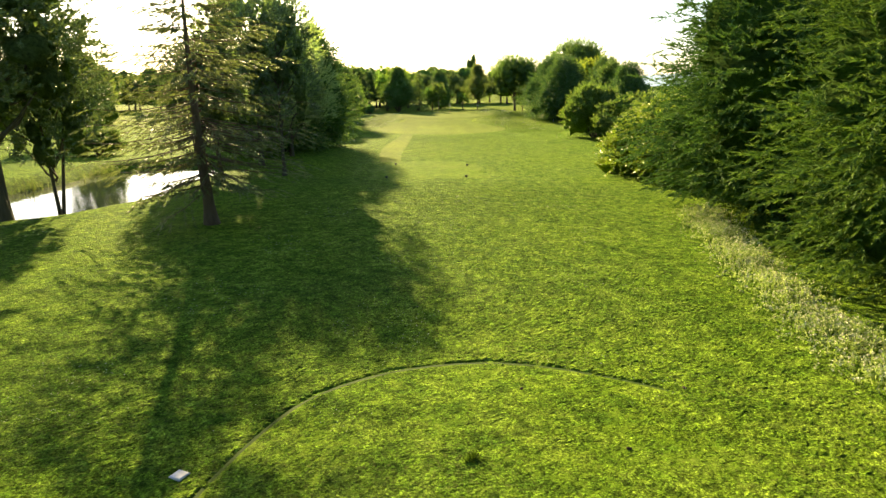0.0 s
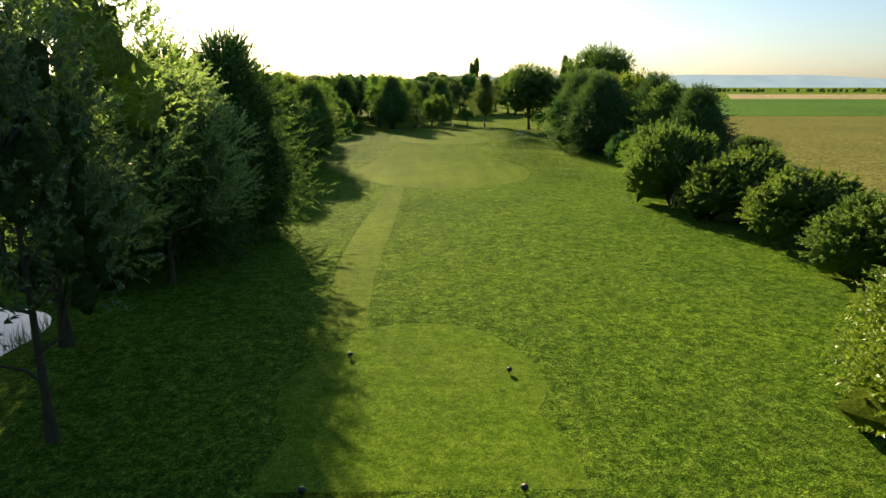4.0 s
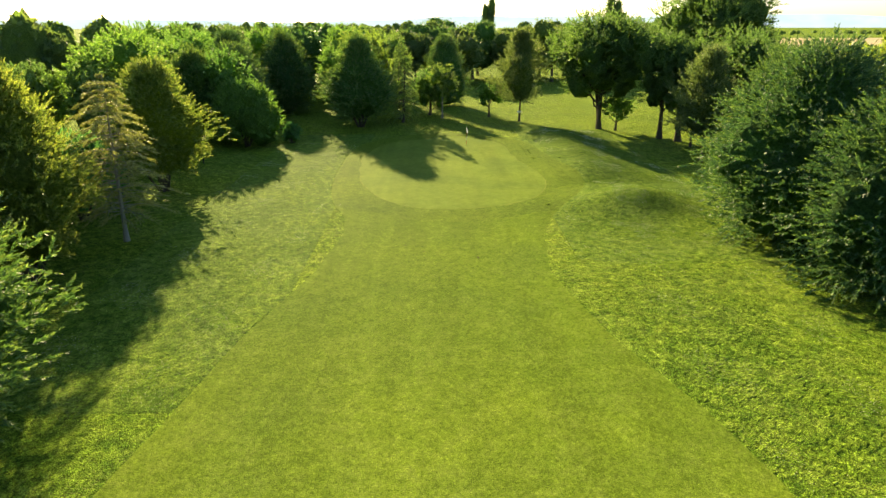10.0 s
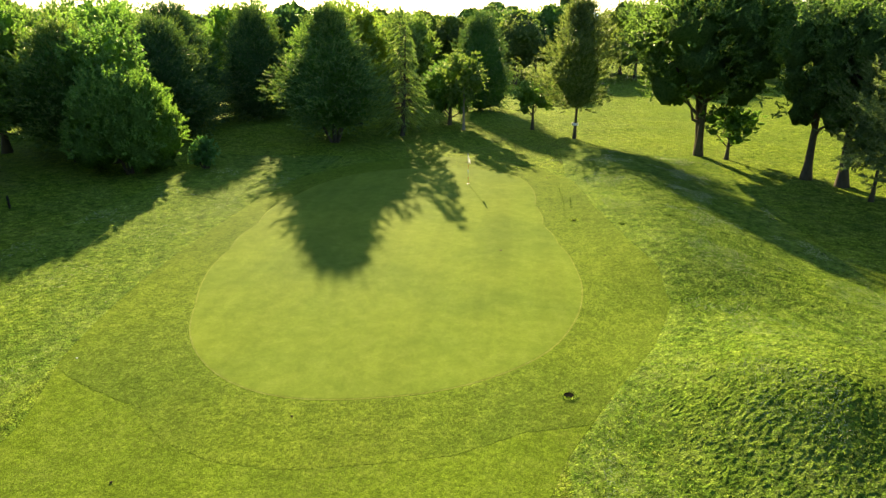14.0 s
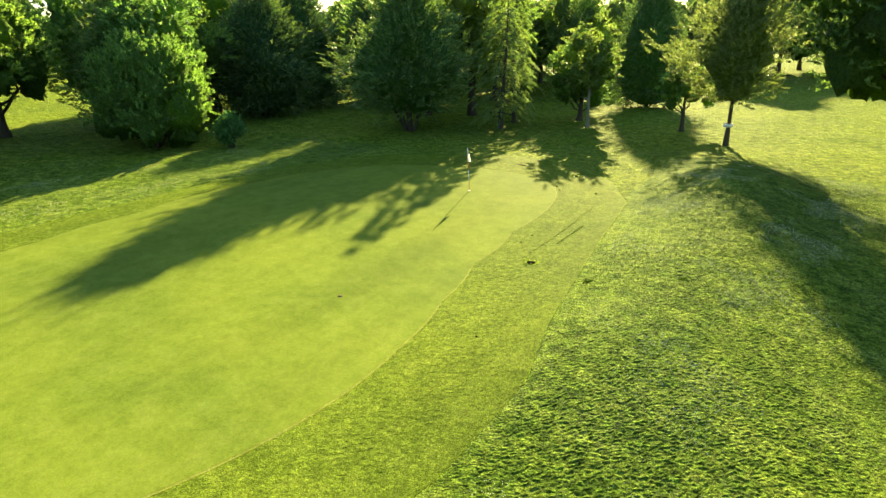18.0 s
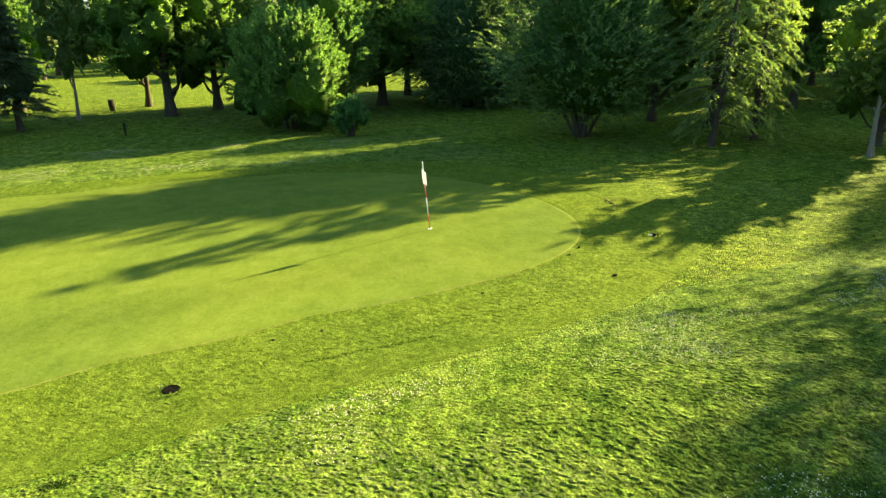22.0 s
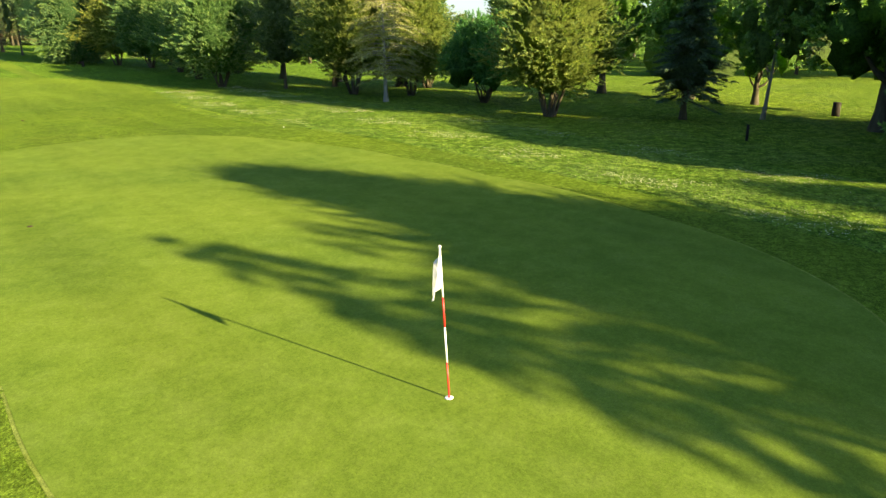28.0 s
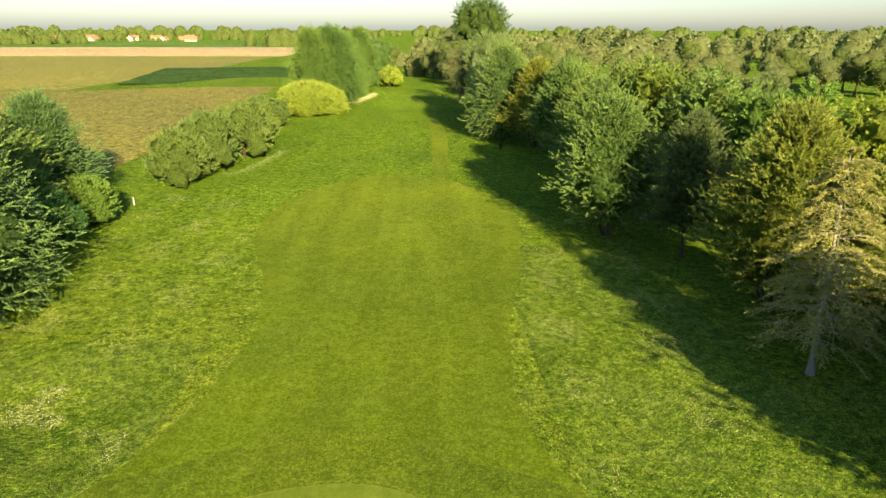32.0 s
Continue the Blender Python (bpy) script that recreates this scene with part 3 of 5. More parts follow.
def shape_whorl(H, W, rng, leaf="spruce", bark="bark", low=0.14, levels=18, arms=7, droop=0.25, per=11, L=0.34, Wd=0.1, sprays=6, taper=0.9, r0=0.2, core=0.0, bare=0.0, lift=0.0, tip=0.0, spread=0.75, wide=1.0, limb_r=0.035, hang=0.0, ragged=0.42):
    """A conifer with arms in tiers, each arm hung with sprays."""
    R = W / 2
    wood = [(*trunk_flare(H * 0.985, r0, (0.02 * H * rng.normal(), 0.02 * H * rng.normal()), rng, 0.07, 12), bark)]
    starts, axes, lens = [], [], []
    for i in range(levels):
        s = i / (levels - 1)
        z = H * (low + (0.97 - low) * s)
        z0 = z
        r = R * (1 - s) ** taper * min(1.0, 0.72 + 1.6 * s) + 0.12
        for k in range(arms):
            a = 6.283 * (k + rng.random() * 0.8) / arms + i * 0.7
            rr = r * (1.1 - ragged * rng.random())
            z = z0 + 0.04 * H * rng.normal() * (1 - s)
            o = np.array([math.cos(a), math.sin(a), 0.0])
            sd = np.array([-math.sin(a), math.cos(a), 0.0])
            d = droop * (1 - 0.8 * s) - lift * s
            t = np.linspace(0, 1, 5)[:, None]
            pts = np.array([0, 0, z]) + o * rr * t - np.array([0, 0, 1.0]) * rr * (d * t + tip * t**3)
            wood.append((*tube(pts, np.linspace(limb_r * (1.2 - s), 0.008, 5), 4), bark))
            if rng.random() < bare:
                continue
            for q in range(sprays):
                tt = 0.25 + 0.75 * (q + rng.random()) / sprays
                p = np.array([0, 0, z]) + o * rr * tt - np.array([0, 0, 1.0]) * rr * (d * tt + tip * tt**3)
                sg = 1 if q % 2 else -1
                starts.append(p)
                axes.append(o * 0.8 + sd * sg * (0.75 * wide * (1.15 - tt)) + np.array([0, 0, -d * 0.7 - tip * tt - hang + 0.1 * rng.normal()]))
                lens.append(rr * (0.3 + 0.16 * rng.random()) * (1.2 - 0.5 * tt))
    green = [(*plumes(np.array(starts), unit(np.array(axes)), np.array(lens), per, L, Wd, spread, rng, 0.4, True), leaf)]
    if core:
        for q in (0.18, 0.38, 0.58):
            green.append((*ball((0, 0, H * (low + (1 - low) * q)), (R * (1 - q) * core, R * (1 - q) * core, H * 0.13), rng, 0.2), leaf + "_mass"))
    return wood, green


def shape_far(H, W, rng, leaf="hedge_far", dens=1.0, n=1900, L=0.36, Wd=0.28):
    """A light tree for the woods behind."""
    R = W / 2
    wood = [(*trunk_flare(H * 0.5, 0.018 * H + 0.05, (0, 0), rng, 0.4, 5, 6), "bark")]
    green, c = [], []
    for i in range(6):
        a = 2.4 * i + rng.random()
        c.append((np.array([math.cos(a) * R * 0.45, math.sin(a) * R * 0.45, H * (0.36 + 0.09 * i)]), np.array([R * 0.55, R * 0.55, H * 0.2]) * (0.85 + 0.4 * rng.random())))
    c.append((np.array([0, 0, H * 0.6]), np.array([R * 0.66, R * 0.66, H * 0.33])))
    per = int(n * dens / len(c))
    for ctr, ax in c:
        d = unit(rng.normal(size=(per, 3)))
        p = ctr + d * ax * (0.75 + 0.3 * rng.random(per))[:, None]
        green.append((*needle_tris(p, unit(d + 0.8 * rng.normal(size=d.shape)), L * (0.7 + 0.6 * rng.random(per)), Wd, rng), leaf))
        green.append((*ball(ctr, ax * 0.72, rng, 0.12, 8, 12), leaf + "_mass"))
    return wood, green


# ---- ground heights ----
PROFILE_Y = [-60, -20, 14, 17, 38, 55, 75, 100, 116, 135, 147, 160, 200, 260]
PROFILE_Z = [0.3, 0.9, 0.9, 0.76, 0.72, 0.62, 0.3, -0.05, -0.3, -0.1, 0.04, 0.04, -0.1, 0.0]
POND, WATER_Z = (((-36.11, 28.04), (-25.46, 41.35), 6.2), ((-25.46, 40.3), (-23.83, 56.9), 4.9)), -0.2


def smooth(a, b, x):
    t = np.clip((x - a) / (b - a), 0, 1)
    return t * t * (3 - 2 * t)


def bump_at(x, y, cx, cy, sx, sy, h):
    return h * np.exp(-(((x - cx) / sx) ** 2) - ((y - cy) / sy) ** 2)


def ground_z(x, y):
    x, y = np.asarray(x, float), np.asarray(y, float)
    z = np.interp(y, PROFILE_Y, PROFILE_Z) * (1 - smooth(45, 90, np.abs(x)))
    z = z + bump_at(x, y, 15.2, 148.6, 3.6, 3.4, 1.15) + bump_at(x, y, 11.8, 187.5, 3.2, 4.5, 0.5) + bump_at(x, y, 1.0, 175, 7.5, 9, 0.2)
    ridge = np.exp(-(((x - 15.0) / 3.4) ** 2)) * smooth(153, 162, y) * (1 - smooth(180, 190, y))
    z = z + 0.75 * ridge - bump_at(x, y, 24, 165, 4.5, 14, 0.35)
    z = z - 0.12 * smooth(-10.5, -15, x) * smooth(140, 150, y) * (1 - smooth(180, 190, y))
    z = z + 0.035 * np.sin(x * 0.9 + 0.31 * y) * np.sin(y * 0.47 - 0.2 * x) * smooth(13, 17, np.abs(x)) * (1 - smooth(60, 90, np.abs(x)))
    sd = np.full(np.shape(z), 99.0)
    for (ax, ay), (bx, by), r in POND:
        t = np.clip(((x - ax) * (bx - ax) + (y - ay) * (by - ay)) / ((bx - ax) ** 2 + (by - ay) ** 2), 0, 1)
        sd = np.minimum(sd, np.hypot(x - ax - t * (bx - ax), y - ay - t * (by - ay)) - r)
    k = smooth(2.2, -1.4, sd + 0.3 * np.sin(0.9 * x) * np.sin(0.7 * y))
    return z * (1 - k) + (WATER_Z - 0.9) * k


def at(x, y):
    return float(ground_z(x, y))


def grid_axis(lo, hi, step, far, grow=1.35):
    core = list(np.arange(lo, hi + step / 2, step))
    out, s = [], step
    while core[-1] < far:
        s *= grow
        core.append(core[-1] + s)
    s, low = step, lo
    while low > -far:
        s *= grow
        low -= s
        out.append(low)
    return np.array(out[::-1] + core)


FAIRWAY = [(96.2, -0.6, 0.3), (96.7, -2.9, 2.0), (97.4, -4.4, 3.4), (98.6, -6.1, 5.0), (101, -7.6, 7.1), (103.3, -8.8, 8.6), (107, -10.2, 9.7), (111.5, -11.3, 10.5), (116, -11.0, 10.4), (120, -10.3, 9.6), (126, -9.4, 7.6), (134, -7.5, 6.1), (141, -6.7, 6.9), (145, -7.1, 8.1), (148.3, -8.4, 9.8), (151, -9.0, 11.4), (155, -9.6, 12.8), (158.7, -9.8, 13.0), (162, -9.9, 12.3), (169, -9.9, 11.3), (176, -9.0, 10.5), (180.5, -6.3, 8.4), (183, -2.6, 5.0), (184.2, 0.0, 2.4)]
gx, gy = grid_axis(-42, 42, 0.7, 4700), grid_axis(-14, 216, 0.7, 4700)
X, Y = np.meshgrid(gx, gy)
idx = np.arange(X.size).reshape(X.shape)
faces = np.stack([idx[:-1, :-1], idx[:-1, 1:], idx[1:, 1:], idx[1:, :-1]], -1).reshape(-1, 4)
fw = np.array(FAIRWAY)
under = np.minimum(np.minimum(X - np.interp(Y, fw[:, 0], fw[:, 1], 99, 99), np.interp(Y, fw[:, 0], fw[:, 2], -99, -99) - X), np.minimum(Y - 96.4, 184.2 - Y))
GZ = ground_z(X, Y) - 0.05 * np.clip((under - 0.5) / 0.5, 0, 1)
ground = tagged(new("ground", mesh_from("ground", [(np.stack([X, Y, GZ], -1).reshape(-1, 3), faces, "rough")], True)), "uneven rough grass with dry and clover patches", "grass", kind="structure")


def strip_patch(name, rows, off, mat, label, step=0.7, across=24):
    """A mown area between a left and a right bound for each y."""
    r = np.array(rows, float)
    ys = np.arange(r[0, 0], r[-1, 0] + 1e-6, step)
    k = np.array([1, 2, 3, 2, 1.0]) / 9
    xl, xr = (np.interp(ys, r[:, 0], r[:, c]) for c in (1, 2))
    xl, xr = (np.convolve(np.pad(q, 2, mode="edge"), k, "valid") for q in (xl, xr))
    f = np.linspace(0, 1, across)
    x = xl[:, None] + (xr - xl)[:, None] * f
    y = np.repeat(ys[:, None], across, 1)
    z = ground_z(x, y) + off
    i = np.arange(x.size).reshape(x.shape)
    fc = np.stack([i[:-1, :-1], i[:-1, 1:], i[1:, 1:], i[1:, :-1]], -1).reshape(-1, 4)
    return tagged(new(name, mesh_from(name, [(np.stack([x, y, z], -1).reshape(-1, 3), fc, mat)], True)), label, "grass", kind="structure")


def round_patch(name, center, outline, off, mat, label, rings=26, seg=140, z_of=ground_z):
    """A mown area with a smooth closed edge round a centre."""
    o = np.array(outline, float) - center
    ang, rad = np.arctan2(o[:, 1], o[:, 0]), np.hypot(o[:, 0], o[:, 1])
    k = np.argsort(ang)
    th = np.linspace(-math.pi, math.pi, seg, endpoint=False)
    r = np.interp(th, ang[k], rad[k], period=2 * math.pi)
    for _ in range(3):
        r = (np.roll(r, 1) + 2 * r + np.roll(r, -1)) / 4
    f = np.linspace(0.02, 1, rings)
    x = center[0] + np.outer(f, r * np.cos(th))
    y = center[1] + np.outer(f, r * np.sin(th))
    z = z_of(x, y) + off
    i = np.arange(x.size).reshape(x.shape)
    j = np.roll(i, -1, 1)
    fc = np.stack([i[:-1], i[1:], j[1:], j[:-1]], -1).reshape(-1, 4)
    v = np.stack([x, y, z], -1).reshape(-1, 3)
    cap = np.stack([np.full(seg, len(v)), i[0], j[0]], -1)
    v2 = np.vstack([v, [[center[0], center[1], float(z_of(center[0], center[1])) + off]]])
    me = mesh_from(name, [(v2, fc, mat), (v2, cap, mat)], True)
    return tagged(new(name, me), label, "grass", kind="structure")


strip_patch("fairway", FAIRWAY, 0.006, "fairway", "short mown fairway and apron with faint mowing lines", 0.35, 64)
strip_patch("mown_path", [(56.5, -6.2, -4.6), (62, -6.8, -4.8), (68, -7.1, -4.9), (74, -7.1, -4.7), (80, -6.9, -4.6), (88, -6.4, -4.3), (96, -6.2, -3.8), (98, -6.1, -3.8)], 0.008, "fairway", "narrow mown grass path leading to the fairway", across=6)
GREEN = [(-6.0, 153.2), (-4.8, 150.2), (-3.4, 148.5), (-2.1, 147.5), (-0.8, 147.0), (0.9, 146.9), (2.6, 147.3), (4.4, 147.8), (6.2, 149.0), (7.9, 150.8), (8.8, 153.0), (9.4, 156.0), (9.3, 159), (8.7, 162.2), (8.0, 165.5), (7.6, 169.5), (7.6, 173.3), (7.2, 175.7), (6.5, 177.3), (5.2, 178.6), (3.4, 179.3), (1.0, 179.3), (-2.0, 178.6), (-4.8, 177.0), (-6.7, 174.2), (-7.6, 170.0), (-7.7, 164.0), (-7.4, 159.5), (-7.0, 156)]
round_patch("green_edge", (0.6, 163.0), [(0.6 + (x - 0.6) * 1.007, 163 + (y - 163) * 1.004) for x, y in GREEN], 0.010, "edge", "pale scalped line round the putting green", 8)
round_patch("putting_green", (0.6, 163.0), GREEN, 0.014, "green", "very short smooth putting green, pale yellow green")
TEE = [(-5.5, 43.4), (-4.0, 42.0), (-2.0, 41.7), (-0.4, 42.1), (0.6, 43.5), (1.0, 49.4), (0.9, 54.6), (-0.2, 56.6), (-2.4, 57.2), (-4.8, 56.5), (-5.7, 54.0), (-5.8, 48.3)]
round_patch("tee_box", (-2.42, 49.38), TEE, 0.012, "tee", "raised short mown teeing ground", 14, 90)
BACK_TEE = [(-5.6, 11.0), (-5.2, 12.6), (-4.4, 14.5), (-3.0, 15.6), (-0.9, 16.0), (0.5, 15.5), (1.5, 14.9), (2.7, 14.0), (3.6, 12.0), (3.8, 6.9), (3.3, -0.4), (-0.4, -2.4), (-3.9, -1.4), (-5.4, 3.8), (-5.7, 8.5)]
round_patch("back_tee_box", (-0.44, 6.91), BACK_TEE, 0.02, "tee", "short mown back teeing ground with a darker edge", 14, 110)
round_patch("back_tee_edge", (-0.44, 6.91), [(-0.44 + (x - -0.44) * 1.012, 6.91 + (y - 6.91) * 1.012) for x, y in BACK_TEE], 0.01, "mower_line", "dark edge of the teeing ground", 8, 110)


def flat_field(name, corners, off, mat, label):
    v = [(x, y, off) for x, y in corners]
    ob = new(name, mesh_from(name, [(np.array(v), np.array([list(range(len(v)))]), mat)]))
    return tagged(ob, label, "field", kind="structure")


flat_field("meadow", [(92, -6), (360, -4), (330, 255), (92, 252)], 0.06, "meadow", "dry rough meadow beyond the hedge")
strip_patch("meadow_margin", [(-6, 33, 92.2), (60, 30, 92.2), (110, 33, 92.2), (170, 42, 92.2), (252, 60, 92.2)], 0.05, "meadow", "dry rough meadow beside the hedge", 2.0, 30)
flat_field("pale_field", [(40, -216), (420, -214), (380, -7), (34, -8)], 0.06, "field_pale", "pale green hay field")
flat_field("maize_field", [(47, -107), (94, -98), (80, -20), (35, -27)], 0.5, "maize", "dark green maize crop")
flat_field("stubble_field", [(30, -405), (620, -395), (560, -217), (30, -218)], 0.1, "field_straw", "harvested straw coloured stubble field")
flat_field("far_green_field", [(30, -640), (700, -640), (660, -398), (30, -407)], 0.12, "field_green", "green field before the village")
flat_field("bright_field", [(70, 256), (700, 262), (760, 520), (150, 540)], 0.08, "field_green", "bright green crop field")
flat_field("far_stubble_field", [(236, 545), (800, 525), (1000, 820), (370, 850)], 0.12, "field_straw", "harvested stubble field in the distance")

water_v = np.array([(-44.5, 17.0, WATER_Z), (-15.8, 17.0, WATER_Z), (-15.8, 65.0, WATER_Z), (-44.5, 65.0, WATER_Z)])
tagged(new("pond_water", mesh_from("pond_water", [(water_v, np.array([[0, 1, 2, 3]]), "water")])), "still pond reflecting the bright sky", "pond", kind="structure")

# distant ridge, glowing by itself with haze in its colour
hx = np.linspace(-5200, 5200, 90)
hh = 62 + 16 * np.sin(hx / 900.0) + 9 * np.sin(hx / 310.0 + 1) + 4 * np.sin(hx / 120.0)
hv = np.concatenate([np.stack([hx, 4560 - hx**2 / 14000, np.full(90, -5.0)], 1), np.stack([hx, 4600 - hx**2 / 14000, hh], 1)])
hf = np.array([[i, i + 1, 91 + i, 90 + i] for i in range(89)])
tagged(new("backdrop_hills", mesh_from("backdrop_hills", [(hv, hf, "hills")], True)), "self-lit wooded ridge on the horizon, blue haze in its colour", "hills", kind="structure")

# ---- trees ----
STOCK = {}
KINDS = {
    "cypress": ("cypress_tree", 2, lambda r: shape_cypress(11, 9, r), (11, 9)),
    "cypress_gold": ("cypress_tree", 2, lambda r: shape_cypress(11, 8.5, r, "cypress_gold", low=0.14, lobes=0.3), (11, 8.5)),
    "cypress_dark": ("cypress_tree", 2, lambda r: shape_cypress(12, 12, r, "cypress_dark", low=0.03, peak=0.3, dens=1.5, point=0.72, rise=-0.1, tipz=-0.12, k=10, per=27, shell=0.66, foot=0.72), (12, 12)),
    "leyland": ("conifer_tree", 2, lambda r: shape_cypress(13, 10.5, r, "leyland", low=0.02, peak=0.2, dens=2.8, stems=3, point=0.68, per=30, L=0.22, Wd=0.055, spread=0.7, rise=-0.2, tipz=-0.22, reach=0.07, shell=0.68, k=11, foot=0.62), (13, 10.5)),
    "cedar": ("cedar_tree", 1, lambda r: shape_cypress(11.3, 10, r, "cypress", low=0.12, peak=0.26, dens=1.3, stems=6, point=0.95), (11.3, 10)),
    "spruce": ("spruce_tree", 1, lambda r: shape_whorl(9, 5, r, "spruce", low=0.2, levels=24, arms=8, core=0.6, per=26, L=0.24, Wd=0.065, sprays=8, droop=0.3), (9, 5)),
    "deodar": ("conifer_tree", 2, lambda r: shape_whorl(11.3, 5.8, r, "broad_light", low=0.14, levels=20, arms=7, droop=0.1, tip=0.3, L=0.22, Wd=0.065, per=26, sprays=8, bare=0.1, hang=0.25, taper=0.6), (11.3, 5.8)),
    "pine": ("pine_tree", 2, lambda r: shape_cypress(12, 7.6, r, "pine", low=0.24, peak=0.22, stems=0, point=0.85, rise=0.05, tipz=0.05, shell=0.4, lobes=0.5, per=32, L=0.26, Wd=0.06, spread=0.95), (12, 7.6)),
    "larch": ("larch_tree", 1, lambda r: shape_whorl(10.3, 6.2, r, "larch", "bark_red", low=0.18, levels=30, arms=7, droop=0.45, tip=-0.2, per=30, L=0.14, Wd=0.035, sprays=8, taper=0.42, bare=0.06, r0=0.17, wide=1.0, hang=0.4, ragged=0.7, limb_r=0.03), (10.3, 6.2)),
    "dead": ("conifer_tree", 1, lambda r: shape_whorl(10.8, 6.4, r, "dead", "bark_grey", low=0.2, levels=20, arms=8, droop=-0.15, tip=0.3, per=28, L=0.19, Wd=0.045, sprays=9, taper=0.5, bare=0.04, r0=0.15, hang=0.1, spread=1.0, ragged=0.6), (10.8, 6.4)),
    "oak": ("oak_tree", 1, lambda r: shape_broad(13.8, 14, r, "broad_dark", clear=0.2, lumps=32, dens=1.1, forks=2, L=0.26, Wd=0.15), (13.8, 14)),
    "broad_dark": ("broadleaf_tree", 2, lambda r: shape_broad(12.4, 8, r, "broad_dark", clear=0.26, lumps=24, L=0.24, Wd=0.13), (12.4, 8)),
    "broad": ("broadleaf_tree", 3, lambda r: shape_broad(11, 8.5, r, "broad", clear=0.1, lumps=18), (11, 8.5)),
    "broad_yellow": ("broadleaf_tree", 1, lambda r: shape_broad(12, 8, r, "broad_yellow", clear=0.2), (12, 8)),
    "broad_light": ("broadleaf_tree", 2, lambda r: shape_broad(11, 8.5, r, "broad_light", clear=0.18), (11, 8.5)),
    "small": ("young_tree", 2, lambda r: shape_broad(5.2, 5, r, "broad", clear=0.26, lumps=11, L=0.28, Wd=0.17, dens=1.3), (5.2, 5)),
    "birch": ("birch_tree", 2, lambda r: shape_broad(9, 5, r, "broad_light", "bark_pale", clear=0.26, lumps=14, L=0.26, Wd=0.15, droop=0.55, core=0.5, r0=0.13, dens=1.3), (9, 5)),
    "willow": ("willow_tree", 3, lambda r: shape_broad(13, 8, r, "willow", clear=0.1, lumps=26, L=0.22, Wd=0.085, droop=-0.3, core=0.4, dens=2.2, r0=0.16), (13, 8)),
    "slim_willow": ("willow_tree", 1, lambda r: shape_broad(11.6, 5.6, r, "alder", clear=0.16, lumps=24, L=0.22, Wd=0.085, droop=-0.2, core=0.3, dens=2.0, r0=0.13), (11.6, 5.6)),
    "riverside": ("alder_tree", 3, lambda r: shape_broad(11, 8, r, "alder", clear=0.3, lumps=24, L=0.22, Wd=0.1, core=0.36, r0=0.2, dens=2.5, forks=2), (11, 8)),
    "shrub": ("shrub", 3, lambda r: shape_bush(6, 8.5, r), (6, 8.5)),
    "round": ("round_bush", 1, lambda r: shape_bush(7.2, 8.5, r, "broad", 1.2, L=0.24, Wd=0.14, lumps=18, skirt=0.02), (7.2, 8.5)),
    "clipped": ("round_bush", 1, lambda r: shape_bush(6.2, 7, r, "box", 1.9, 0.2, 0.11, 18, 9, 0.56, 0.2), (6.2, 7)),
    "laurel": ("laurel_bush", 1, lambda r: shape_bush(5.4, 13, r, "laurel", 2.8, 0.22, 0.12, 30, 8, 0.82, 0.0, 1.25), (5.4, 13)),
    "laurel_small": ("laurel_bush", 1, lambda r: shape_bush(4, 6, r, "laurel", 1.0, 0.34, 0.2, 12, 6, 0.74, 0.0), (4, 6)),
    "tuft": ("small_bush", 1, lambda r: shape_bush(2.6, 2.6, r, "box", 3.5, 0.2, 0.08, 8, 6, 0.5, 0.0), (2.6, 2.6)),
    "far": ("distant_tree", 3, lambda r: shape_far(12, 10, r), (12, 10)),
    "far_willow": ("distant_tree", 3, lambda r: shape_far(12, 10, r, "far_pale"), (12, 10)),
    "far_dark": ("distant_tree", 2, lambda r: shape_far(12, 9, r, "cypress"), (12, 9)),
    "poplar": ("poplar_tree", 1, lambda r: shape_far(24, 5, r, "hedge_far"), (24, 5)),
}


def stock(kind, which):
    name, count, shape, size = KINDS[kind]
    key = (kind, which % count)
    if key not in STOCK:
        rng = np.random.default_rng(1000 + sum(map(ord, kind)) * 7 + key[1])
        wood, green = shape(rng)
        if len(wood) > 40:
            named = [("trunk", wood[:1]), ("branchwork", wood[1:])]
        elif "cypress" in name or "conifer" in name or "cedar" in name:
            named = [("stem", [w]) for w in wood[:-1]] + [("trunk", wood[-1:])]
        elif "bush" in name or "shrub" in name:
            named = [("stem", [w]) for w in wood]
        else:
            fork = [w for w in wood if len(w[0]) == 72]
            named = [("trunk", [w]) for w in fork] + [("limb", [w]) for w in wood if len(w[0]) != 72]
        STOCK[key] = [(p, mesh_from(name + "_" + p, w, True)) for p, w in named] + [("crown", mesh_from(name + "_crown", green, True))]
    return name, STOCK[key], size


TURN = [0]


def plant(kind, x, y, H, W, label, group="", depth=1.0, lean=0.0, turn=None):
    TURN[0] += 1
    i = TURN[0]
    name, pieces, size = stock(kind, i)
    root = new(name)
    root.matrix_basis = pose(x, y, at(x, y) - 0.03, lean, 0, (i * 137.5) % 360 if turn is None else turn) @ Matrix.Diagonal((W / size[1], W / size[1] * depth, H / size[0], 1))
    for p, me in pieces:
        ob = part(p, me, root)
        if p == "branchwork":
            tagged(ob, "many thin branches in tiers", kind="stuff")
    if len(label.split()) < 5 or label == "light green tree":
        label = "dense " + label + " in the belt of " + ("conifers" if "cypress" in kind else "mixed trees")
    return tagged(root, label, "tree" if H > 4 and "bush" not in name and "shrub" not in name else "bush", group)


WEST, EAST, NORTH = "trees west of the fairway", "trees east of the fairway", "trees behind the green"
